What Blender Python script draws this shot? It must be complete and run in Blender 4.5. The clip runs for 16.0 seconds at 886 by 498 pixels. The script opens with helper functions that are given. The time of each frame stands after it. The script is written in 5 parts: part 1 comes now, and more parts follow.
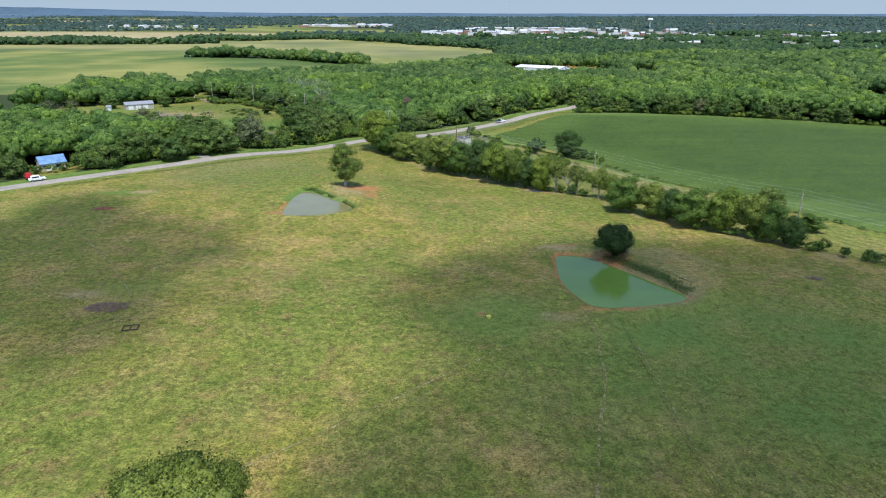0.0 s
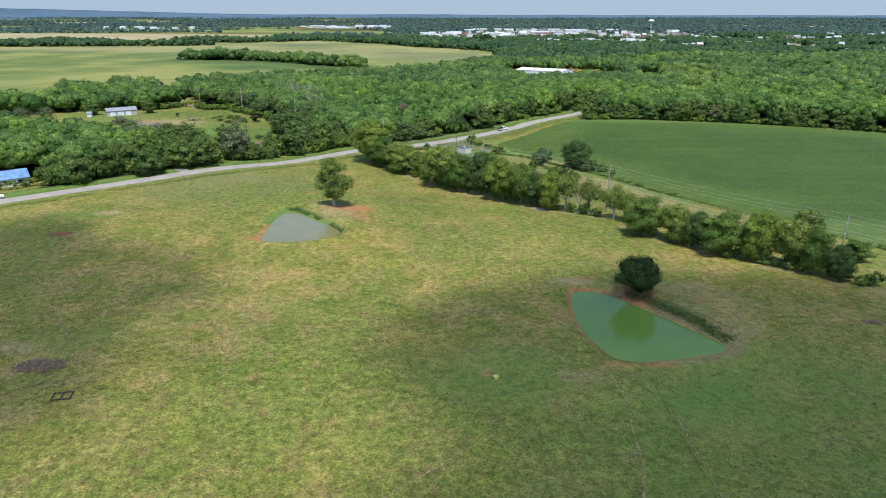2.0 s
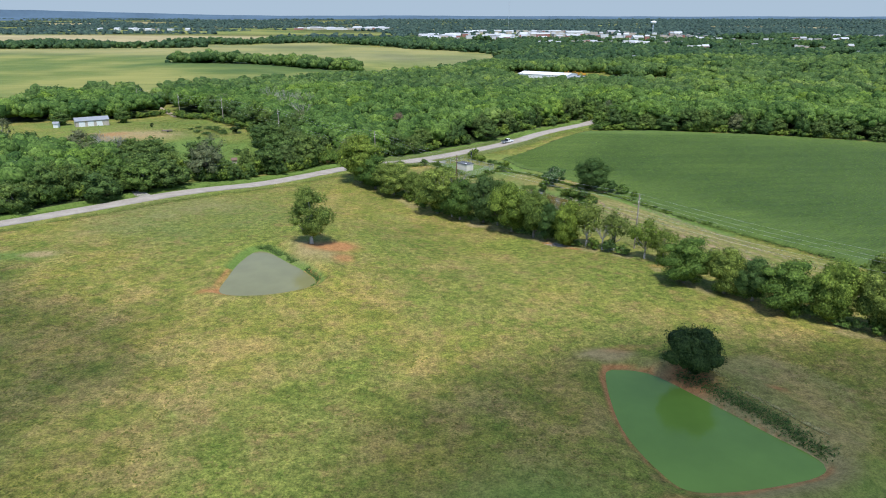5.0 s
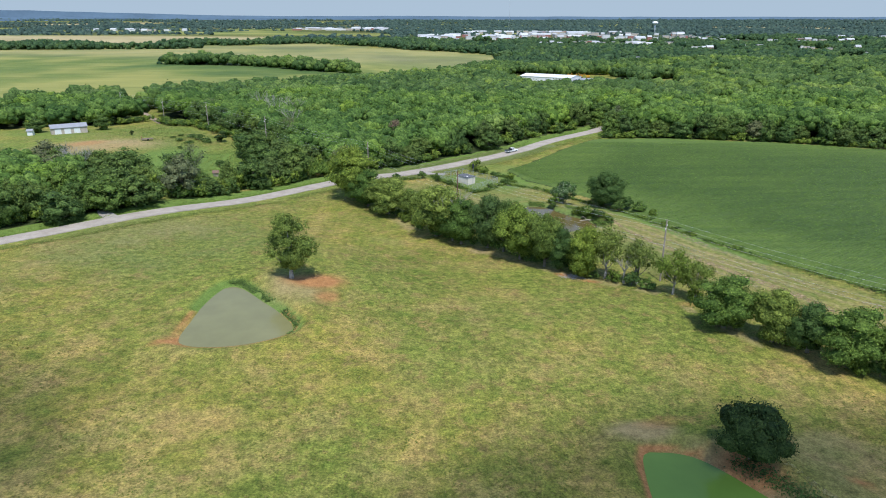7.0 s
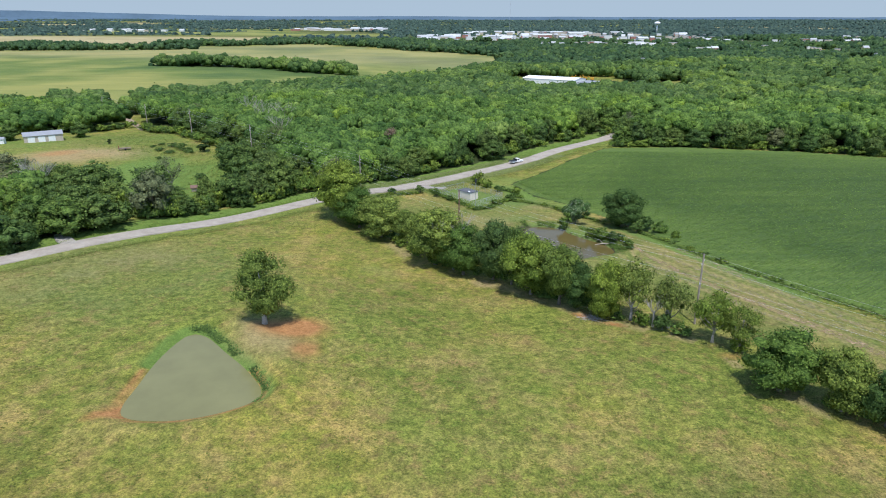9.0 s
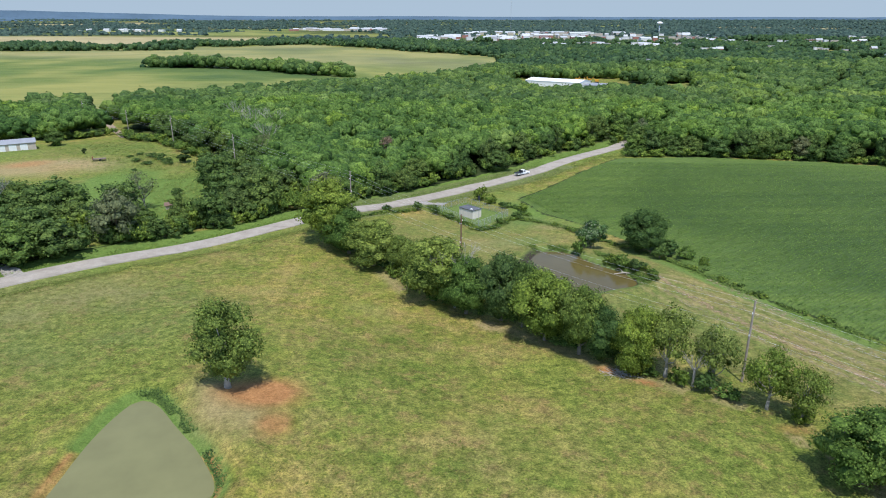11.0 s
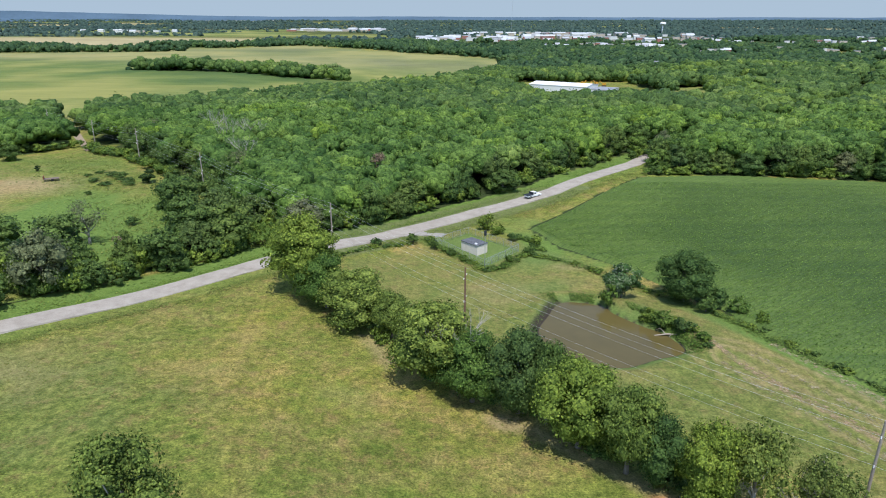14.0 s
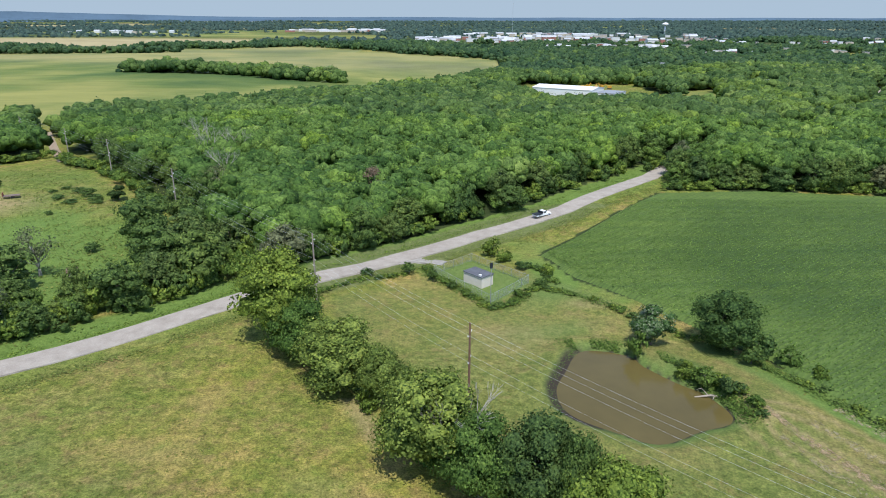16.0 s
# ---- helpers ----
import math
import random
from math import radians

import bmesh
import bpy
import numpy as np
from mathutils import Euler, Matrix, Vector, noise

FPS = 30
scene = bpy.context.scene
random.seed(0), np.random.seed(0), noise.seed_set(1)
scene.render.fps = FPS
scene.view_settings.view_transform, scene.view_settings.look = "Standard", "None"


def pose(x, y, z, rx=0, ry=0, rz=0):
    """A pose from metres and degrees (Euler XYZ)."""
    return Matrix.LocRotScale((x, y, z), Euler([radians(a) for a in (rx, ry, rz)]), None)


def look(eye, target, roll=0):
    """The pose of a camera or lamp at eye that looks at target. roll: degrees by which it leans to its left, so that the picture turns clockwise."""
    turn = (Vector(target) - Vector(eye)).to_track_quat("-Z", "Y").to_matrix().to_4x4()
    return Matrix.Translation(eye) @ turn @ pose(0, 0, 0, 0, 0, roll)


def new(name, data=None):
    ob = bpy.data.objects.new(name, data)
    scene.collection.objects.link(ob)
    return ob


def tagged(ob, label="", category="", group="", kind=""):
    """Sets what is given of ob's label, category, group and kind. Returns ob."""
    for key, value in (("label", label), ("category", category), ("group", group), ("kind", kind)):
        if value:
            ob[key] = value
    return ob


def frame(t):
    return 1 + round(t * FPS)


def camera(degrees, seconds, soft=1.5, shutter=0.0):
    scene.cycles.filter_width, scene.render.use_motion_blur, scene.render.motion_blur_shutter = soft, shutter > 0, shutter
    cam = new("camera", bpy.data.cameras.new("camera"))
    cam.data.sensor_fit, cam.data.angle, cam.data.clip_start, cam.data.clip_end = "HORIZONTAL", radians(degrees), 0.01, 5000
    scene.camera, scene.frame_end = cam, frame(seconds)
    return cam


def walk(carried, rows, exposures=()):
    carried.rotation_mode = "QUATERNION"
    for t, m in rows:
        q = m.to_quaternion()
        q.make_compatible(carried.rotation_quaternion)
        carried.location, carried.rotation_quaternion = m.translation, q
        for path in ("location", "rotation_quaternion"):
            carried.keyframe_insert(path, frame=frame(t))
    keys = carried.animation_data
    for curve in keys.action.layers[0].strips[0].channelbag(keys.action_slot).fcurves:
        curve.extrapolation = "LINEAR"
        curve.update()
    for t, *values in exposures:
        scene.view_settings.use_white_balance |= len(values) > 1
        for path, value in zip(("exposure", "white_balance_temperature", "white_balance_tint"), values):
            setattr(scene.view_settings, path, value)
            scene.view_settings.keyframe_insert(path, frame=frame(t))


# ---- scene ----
# ---------------------------------------------------------------- camera
cam = camera(68.0, 16.0, soft=1.0)
PATH = [
    (0.0, 0.00, 0.00, 58.00, 70.235, 0.179),
    (1.0, 0.02, 9.85, 58.00, 70.286, 0.137),
    (2.0, 0.05, 19.71, 58.00, 70.337, 0.094),
    (3.0, 0.07, 29.64, 58.00, 70.376, 0.066),
    (4.2, 0.10, 41.55, 58.00, 70.422, 0.032),
    (5.2, 0.12, 51.63, 58.00, 70.442, 0.005),
    (6.3, 0.15, 62.72, 58.00, 70.464, -0.024),
    (7.2, 0.17, 71.80, 58.00, 70.472, -0.030),
    (8.2, 0.19, 81.88, 58.00, 70.480, -0.037),
    (9.2, 0.22, 91.97, 58.00, 70.489, -0.044),
    (10.2, 0.24, 101.93, 58.00, 70.489, -0.047),
    (11.3, 0.26, 112.88, 58.00, 70.488, -0.051),
    (12.4, 0.29, 123.83, 58.00, 70.496, -0.068),
    (13.5, 0.32, 134.78, 58.00, 70.503, -0.086),
    (14.7, 0.34, 146.88, 58.00, 70.528, -0.093),
    (16.0, 0.38, 160.00, 58.00, 70.555, -0.101),
]
walk(cam, [(t, pose(x, y, z, tilt, 0.0, turn)) for t, x, y, z, tilt, turn in PATH], exposures=[(0.0, 0.37, 6080, 11), (16.0, 0.37, 6080, 11)])

# ---------------------------------------------------------------- light
SUN = Vector((0.05, -0.40, 0.915)).normalized()
world = bpy.data.worlds.new("sky")
scene.world = world
world.use_nodes = True
wn = world.node_tree
sky = wn.nodes.new("ShaderNodeTexSky")
sky.sky_type = "NISHITA"
sky.sun_disc = False
sky.sun_elevation = math.asin(SUN.z)
sky.sun_rotation = math.atan2(SUN.x, SUN.y)
sky.air_density, sky.dust_density, sky.ozone_density = 1.0, 0.4, 1.5
wn.links.new(sky.outputs[0], wn.nodes["Background"].inputs[0])
wn.nodes["Background"].inputs[1].default_value = 0.15
sun_data = bpy.data.lights.new("sun", "SUN")
sun_data.energy, sun_data.angle, sun_data.color = 3.5, radians(0.53), (1.0, 0.96, 0.89)
sun_ob = new("sun", sun_data)
sun_ob.matrix_world = look(SUN * 900, (0, 0, 0))

# ---------------------------------------------------------------- small tools
rng = np.random.default_rng(7)


def thing(name, at, label, category, group="", kind="", turn=0.0, size=1.0):
    ob = new(name)
    ob.empty_display_size = 0.5
    ob.matrix_basis = pose(*at, 0, 0, turn) @ Matrix.Diagonal((size, size, size, 1))
    return tagged(ob, label, category, group, kind)


def part(name, bm, material, parent, label="", smooth=False):
    me = bpy.data.meshes.new(name)
    bm.to_mesh(me)
    bm.free()
    me.materials.append(material)
    if smooth:
        me.shade_smooth()
    return link(name, me, parent, label)


def link(name, me, parent=None, label=""):
    ob = new(name, me)
    ob.parent = parent
    return tagged(ob, label)


def mesh_np(name, verts, faces, material, smooth=False, normals=None):
    """A mesh out of arrays; every face has the same number of corners."""
    verts, faces = np.asarray(verts, np.float32), np.asarray(faces, np.int32)
    me = bpy.data.meshes.new(name)
    me.vertices.add(len(verts))
    me.vertices.foreach_set("co", verts.ravel())
    n, k = faces.shape
    me.loops.add(n * k)
    me.loops.foreach_set("vertex_index", faces.ravel())
    me.polygons.add(n)
    me.polygons.foreach_set("loop_start", np.arange(0, n * k, k, dtype=np.int32))
    me.polygons.foreach_set("use_smooth", np.full(n, smooth))
    me.materials.append(material)
    me.update(calc_edges=True)
    if normals is not None:
        a = me.attributes.new("custom_normal", "FLOAT_VECTOR", "POINT")
        a.data.foreach_set("vector", np.asarray(normals, np.float32).ravel())
    return me


def box(bm, x0, x1, y0, y1, z0, z1, bevel=0.0):
    v = bmesh.ops.create_cube(bm, size=1.0)["verts"]
    for a in v:
        a.co = Vector(((x0 + x1) / 2 + a.co.x * (x1 - x0), (y0 + y1) / 2 + a.co.y * (y1 - y0), (z0 + z1) / 2 + a.co.z * (z1 - z0)))
    if bevel:
        e = list({e for a in v for e in a.link_edges})
        bmesh.ops.bevel(bm, geom=e, offset=bevel, segments=2, affect="EDGES")
    return bm


def tube(bm, a, b, r0, r1, seg=6):
    a, b = Vector(a), Vector(b)
    d = (b - a).normalized()
    s = d.orthogonal().normalized()
    u = d.cross(s)
    ring = []
    for c, r in ((a, r0), (b, r1)):
        ring.append([bm.verts.new(c + (s * math.cos(k * math.tau / seg) + u * math.sin(k * math.tau / seg)) * r) for k in range(seg)])
    for k in range(seg):
        bm.faces.new((ring[0][k], ring[0][(k + 1) % seg], ring[1][(k + 1) % seg], ring[1][k]))
    bm.faces.new(ring[1])
    bm.faces.new(ring[0][::-1])


def hash_noise(x, y, scale, seed=0):
    """Smooth value noise of two arrays, 0 to 1."""
    x, y = np.asarray(x, float) / scale + seed * 17.3, np.asarray(y, float) / scale - seed * 9.1
    xi, yi = np.floor(x), np.floor(y)
    fx, fy = x - xi, y - yi
    fx, fy = fx * fx * (3 - 2 * fx), fy * fy * (3 - 2 * fy)

    def h(a, b):
        v = np.sin(a * 127.1 + b * 311.7 + seed * 3.7) * 43758.5453
        return v - np.floor(v)
    return (h(xi, yi) * (1 - fx) + h(xi + 1, yi) * fx) * (1 - fy) + (h(xi, yi + 1) * (1 - fx) + h(xi + 1, yi + 1) * fx) * fy


def step(a, b, v):
    k = np.clip((v - a) / (b - a), 0, 1)
    return k * k * (3 - 2 * k)


def line_dist(x, y, pts):
    """Distance of points from a polyline."""
    best = np.full(np.shape(x), 1e9)
    for (ax, ay), (bx, by) in zip(pts, pts[1:]):
        dx, dy = bx - ax, by - ay
        k = np.clip(((x - ax) * dx + (y - ay) * dy) / (dx * dx + dy * dy), 0, 1)
        best = np.minimum(best, np.hypot(x - ax - k * dx, y - ay - k * dy))
    return best


def poly_dist(x, y, pts):
    """Signed distance from a polygon, negative inside."""
    d = line_dist(x, y, list(pts) + [pts[0]])
    inside = np.zeros(np.shape(x), bool)
    for (ax, ay), (bx, by) in zip(pts, list(pts[1:]) + [pts[0]]):
        if ay != by:
            inside ^= ((ay > y) != (by > y)) & (x < (bx - ax) * (y - ay) / (by - ay) + ax)
    return np.where(inside, -d, d)


def rounded(pts, n=6):
    """A closed smooth outline through the corners."""
    out = []
    for i in range(len(pts)):
        p0, p1, p2, p3 = (np.array(pts[(i + k) % len(pts)], float) for k in (-1, 0, 1, 2))
        for t in np.arange(n) / n:
            q = 0.5 * (2 * p1 + (p2 - p0) * t + (2 * p0 - 5 * p1 + 4 * p2 - p3) * t * t + (3 * p1 - p0 - 3 * p2 + p3) * t ** 3)
            out.append((float(q[0]), float(q[1])))
    return out


# ---------------------------------------------------------------- plan of the land
SPOTS = [(-90, 50, 10), (-60, 100, 10), (-88, 162, 10.4), (-30, 190, 9.3), (8, 103, 8.3), (45, 108, 7.4), (24, 140, 7.2), (-44, 165, 9),
         (0, 150, 8), (3, 215, 5.2), (43, 243, 4.4), (64, 261, 2.8), (8, 288, 3.6), (65, 369, 7.5), (-105, 366, 9.4), (-142, 409, 7),
         (-110, 240, 9.5), (0, 40, 8.5), (80, 60, 7), (130, 200, 5), (-40, 280, 6.5), (68, 660, 2), (-300, 820, 10), (-450, 2300, 14),
         (550, 1870, 15), (-930, 2050, 16), (140, 420, 6), (400, 800, 8)]
ROAD = [(-430, -110), (-160, 157), (-123.5, 190.5), (-93, 219.5), (-66.5, 248), (-38, 277.5), (-25.8, 289), (-10.6, 305), (10.4, 323.5), (35.4, 340), (69.8, 375), (87, 400), (101.5, 419), (112.5, 433), (127, 443.5), (175, 470), (260, 560), (420, 800)]
POND_EAST = rounded([(24.7, 136.9), (26.9, 138.6), (31.8, 137.2), (37.2, 130.2), (42.3, 122.7), (46.4, 115.4), (38.8, 112.1), (29.2, 111.1), (26.0, 114.7), (23.7, 124)])
POND_WEST = rounded([(-42.2, 164.3), (-35.3, 163.0), (-28.6, 165.2), (-25.0, 169.1), (-28.4, 175.3), (-33.6, 181.3), (-38.5, 186.7), (-41.7, 187.2), (-43.2, 180.4), (-43.2, 172.1)])
POND_NORTH = rounded([(24.5, 260.6), (31.8, 259.0), (33.6, 255.2), (37.4, 249.9), (40.5, 246.6), (42.0, 240.0), (36.2, 237.3), (29.8, 234.4), (25.1, 236.7), (19.0, 241.4), (17.9, 247.5), (20.3, 253.4)])
LEVELS = ((POND_EAST, 6.6), (POND_WEST, 8.4), (POND_NORTH, 3.8))
SOY = [(24.5, 309), (30, 294), (43, 279), (56, 258.5), (61, 242), (73, 220), (99, 177), (150, 100), (330, 60), (330, 262), (230, 312), (180, 338), (145, 352), (100, 356), (66, 353)]
YARD = [(-260, 305), (-215, 380), (-188, 392), (-160, 396), (-140, 418), (-121, 389), (-103, 367), (-85, 347), (-71, 329), (-57, 303), (-40, 292), (-46, 283), (-60, 268), (-88, 240), (-97, 250), (-102, 272), (-127, 279), (-190, 302)]
FAR_FIELD = [(-1000, 330), (-400, 410), (-242, 458), (-200, 495), (-152, 503), (-125, 535), (-105, 590), (-70, 635), (-50, 672), (26, 755), (48, 805), (72, 950), (66, 1048), (-100, 1200), (-251, 1375), (-400, 1240), (-613, 1111), (-1100, 1080)]
LANE = [(-143, 402), (-147, 411), (-158, 427), (-170, 446), (-184, 468), (-196, 492)]
TAN_FIELD = [(-1400, 1230), (-760, 1250), (-330, 1440), (-420, 1640), (-900, 1700), (-1500, 1560)]
HEDGE_LINE = [(-28, 262), (-15, 246), (-5, 228), (8, 220), (18, 210), (30, 198), (45, 188), (49, 172), (60, 157), (78, 142), (110, 120), (170, 90)]
LAWN = [(148, 556), (176, 550), (216, 688), (190, 696)]
HOMES = ((229, 888, 20, -20), (238, 716, 12, 30), (425, 942, 16, 10), (258, 702, 10, -15))
DEPOT = [(52, 650), (66, 610), (96, 585), (150, 555), (172, 620), (168, 745), (62, 745)]


# town quarters: middle, half extents, number of buildings, size
TOWN = ((120, 1560, 170, 110, 30, 44), (300, 1290, 130, 60, 16, 26), (-330, 2380, 150, 70, 16, 60), (430, 1480, 130, 90, 14, 32), (250, 1850, 190, 60, 12, 60), (480, 1120, 200, 80, 8, 15), (330, 1690, 260, 80, 12, 26), (560, 900, 120, 60, 4, 14), (-900, 2080, 160, 50, 7, 26), (640, 1360, 130, 50, 8, 22), (900, 1500, 160, 60, 7, 22))


def land(x, y):
    """Height of the open land."""
    x, y = np.asarray(x, float), np.asarray(y, float)
    w, s = 0.0, 0.0
    for a, b, z in SPOTS:
        k = ((x - a) ** 2 + (y - b) ** 2 + 300.0) ** -2.0
        w, s = w + k, s + k * z
    z = s / w
    far = np.hypot(x, y)
    z = z + step(2300, 4300, far) * 26
    return z


def ground(x, y):
    """Height of the finished ground with ponds, dams and ditches."""
    x, y = np.asarray(x, float), np.asarray(y, float)
    z = land(x, y)
    z = z + (hash_noise(x, y, 9, 3) - 0.5) * 0.35 + (hash_noise(x, y, 2.7, 5) - 0.5) * 0.14
    # dams of the ponds
    z = z + 1.1 * np.exp(-(line_dist(x, y, [(38, 140), (45, 128), (51, 115)]) / 4.5) ** 2)
    z = z + 0.9 * np.exp(-(line_dist(x, y, [(-35, 190), (-27, 182), (-21, 170)]) / 4.0) ** 2)
    z = z + 0.8 * np.exp(-(line_dist(x, y, [(37, 258), (43, 248), (47, 240)]) / 3.5) ** 2)
    for outline, level in LEVELS:
        near = (np.abs(x - outline[0][0]) < 60) & (np.abs(y - outline[0][1]) < 60)
        if np.any(near):
            d = np.full(x.shape, 99.0)
            d[near] = poly_dist(x[near], y[near], outline)
            bank = np.maximum(level + d * 0.45, level - 1.2)
            z = np.where(d < 0, bank, np.where(d < 6, bank * 1.0 * (1 - step(0.5, 6, d)) + z * step(0.5, 6, d), z))
    # road bed
    d = line_dist(x, y, ROAD)
    k = step(6.5, 4.2, d)
    z = np.where(d < 14, z * (1 - k) + land(x, y) * k - 0.3 * np.exp(-((d - 5.6) / 1.2) ** 2), z)
    return z


def gz(x, y):
    return float(ground(np.array([x]), np.array([y]))[0])


# ---------------------------------------------------------------- materials
def material(name, rough=0.8, metal=0.0, spec=0.3):
    m = bpy.data.materials.new(name)
    m.use_nodes = True
    b = m.node_tree.nodes["Principled BSDF"]
    b.inputs["Roughness"].default_value, b.inputs["Metallic"].default_value = rough, metal
    b.inputs["Specular IOR Level"].default_value = spec
    return m, m.node_tree, b


def tex(nt, scale, detail=4.0, rough=0.6, kind="ShaderNodeTexNoise", coord=None):
    n = nt.nodes.new(kind)
    n.inputs["Scale"].default_value = scale
    if kind == "ShaderNodeTexNoise":
        n.inputs["Detail"].default_value, n.inputs["Roughness"].default_value = detail, rough
    if coord is None:
        g = nt.nodes.new("ShaderNodeTexCoord")
        coord = g.outputs["Object"]
    nt.links.new(coord, n.inputs["Vector"])
    return n.outputs[0]


def ramp(nt, value, stops):
    r = nt.nodes.new("ShaderNodeValToRGB")
    e = r.color_ramp.elements
    while len(e) < len(stops):
        e.new(0.5)
    for el, (p, c) in zip(e, stops):
        el.position = p
        el.color = (*c, 1) if len(c) == 3 else c
    nt.links.new(value, r.inputs[0])
    return r.outputs[0]


def mix(nt, fac, a, b, mode="MIX"):
    m = nt.nodes.new("ShaderNodeMix")
    m.data_type, m.blend_type = "RGBA", mode
    for sock, v in ((m.inputs[0], fac), (m.inputs[6], a), (m.inputs[7], b)):
        if isinstance(v, (int, float)):
            sock.default_value = v
        elif isinstance(v, tuple):
            sock.default_value = (*v, 1)
        else:
            nt.links.new(v, sock)
    return m.outputs[2]


def calc(nt, op, a, b=0.0):
    m = nt.nodes.new("ShaderNodeMath")
    m.operation, m.use_clamp = op, False
    for sock, v in zip(m.inputs, (a, b)):
        if isinstance(v, (int, float)):
            sock.default_value = v
        else:
            nt.links.new(v, sock)
    return m.outputs[0]


def bump(nt, bsdf, height, strength, distance):
    b = nt.nodes.new("ShaderNodeBump")
    b.inputs["Strength"].default_value, b.inputs["Distance"].default_value = strength, distance
    nt.links.new(height, b.inputs["Height"])
    nt.links.new(b.outputs[0], bsdf.inputs["Normal"])


def plain(name, colour, rough=0.7, metal=0.0, vary=0.25, scale=2.0, spec=0.3):
    """A painted or raw surface with grain at two scales."""
    m, nt, b = material(name, rough, metal, spec)
    a, c = tex(nt, scale, 6), tex(nt, scale * 14, 3)
    dark = tuple(k * (1 - vary) for k in colour)
    light = tuple(min(1.0, k * (1 + vary * 0.6)) for k in colour)
    col = ramp(nt, a, [(0.3, dark), (0.7, light)])
    col = mix(nt, 0.25, col, ramp(nt, c, [(0.3, dark), (0.7, light)]))
    nt.links.new(col, b.inputs["Base Color"])
    bump(nt, b, c, 0.2, 0.02)
    return m


def foliage(name, dark, mid, light, translucent=0.38, cell=0.5, crown=False, patch=0.4, leafy_scale=2.8):
    """Leaves: each clump its own shade, each tree its own tint."""
    m, nt, b = material(name, 0.65, 0.0, 0.12)
    geo = nt.nodes.new("ShaderNodeNewGeometry")
    info = nt.nodes.new("ShaderNodeObjectInfo")
    col = ramp(nt, geo.outputs["Random Per Island"], [(0.0, dark), (0.5, mid), (1.0, light)])
    coord = nt.nodes.new("ShaderNodeTexCoord").outputs["Object"]
    grain = tex(nt, cell, 5, 0.7, coord=coord)
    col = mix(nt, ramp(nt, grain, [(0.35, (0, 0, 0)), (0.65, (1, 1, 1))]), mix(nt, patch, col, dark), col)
    tint = ramp(nt, info.outputs["Random"], [(0.0, (0.78, 0.86, 0.76)), (0.3, (0.96, 1.0, 0.92)), (0.7, (1.14, 1.12, 0.92)), (1.0, (0.94, 0.94, 0.96))])
    col = mix(nt, 1.0, col, tint, "MULTIPLY")
    if crown:
        tree = nt.nodes.new("ShaderNodeAttribute")
        tree.attribute_name = "tint"
        each = ramp(nt, tree.outputs["Fac"], [(0.0, (0.58, 0.70, 0.66)), (0.25, (0.80, 0.88, 0.82)), (0.55, (1.02, 1.05, 0.92)), (0.80, (1.22, 1.22, 0.86)), (0.92, (1.45, 1.36, 0.80)), (1.0, (1.50, 1.34, 1.45))])
        col = mix(nt, 1.0, col, each, "MULTIPLY")
    # bright leaf clusters and shaded gaps between them, painted as speckle over the bump
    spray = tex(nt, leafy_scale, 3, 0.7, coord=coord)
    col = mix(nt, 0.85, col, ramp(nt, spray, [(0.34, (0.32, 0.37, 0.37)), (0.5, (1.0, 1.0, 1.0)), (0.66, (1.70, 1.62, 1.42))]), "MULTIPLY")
    bump(nt, b, spray, 0.8, 0.5 / leafy_scale)
    nt.links.new(col, b.inputs["Base Color"])
    t = nt.nodes.new("ShaderNodeBsdfTranslucent")
    nt.links.new(col, t.inputs[0])
    ms = nt.nodes.new("ShaderNodeMixShader")
    ms.inputs[0].default_value = translucent
    nt.links.new(b.outputs[0], ms.inputs[1])
    nt.links.new(t.outputs[0], ms.inputs[2])
    nt.links.new(ms.outputs[0], nt.nodes["Material Output"].inputs[0])
    return m


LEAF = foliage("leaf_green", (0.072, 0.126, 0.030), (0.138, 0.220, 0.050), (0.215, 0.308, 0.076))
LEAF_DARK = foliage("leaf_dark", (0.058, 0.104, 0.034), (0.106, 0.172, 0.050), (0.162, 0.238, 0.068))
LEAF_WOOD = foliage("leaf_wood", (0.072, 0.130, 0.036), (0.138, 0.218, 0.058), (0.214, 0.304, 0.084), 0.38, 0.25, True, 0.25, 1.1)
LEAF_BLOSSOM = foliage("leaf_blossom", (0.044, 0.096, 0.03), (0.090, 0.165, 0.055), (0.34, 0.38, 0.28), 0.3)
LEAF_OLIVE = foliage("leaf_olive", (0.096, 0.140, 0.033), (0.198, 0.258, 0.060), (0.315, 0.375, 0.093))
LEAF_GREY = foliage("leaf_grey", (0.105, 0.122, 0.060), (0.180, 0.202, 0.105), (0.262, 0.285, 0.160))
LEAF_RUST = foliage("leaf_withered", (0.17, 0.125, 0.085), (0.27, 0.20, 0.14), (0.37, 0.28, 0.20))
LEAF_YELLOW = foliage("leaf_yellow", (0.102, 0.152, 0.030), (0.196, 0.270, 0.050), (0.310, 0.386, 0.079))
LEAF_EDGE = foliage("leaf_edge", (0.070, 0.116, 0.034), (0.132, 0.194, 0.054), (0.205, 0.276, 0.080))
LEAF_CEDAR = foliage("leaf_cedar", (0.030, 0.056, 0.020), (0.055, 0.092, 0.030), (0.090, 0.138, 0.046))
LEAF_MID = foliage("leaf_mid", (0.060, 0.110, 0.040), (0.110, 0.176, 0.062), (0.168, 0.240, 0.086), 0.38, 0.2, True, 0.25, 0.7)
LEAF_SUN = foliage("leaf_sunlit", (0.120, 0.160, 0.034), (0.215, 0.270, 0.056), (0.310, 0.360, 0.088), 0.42)
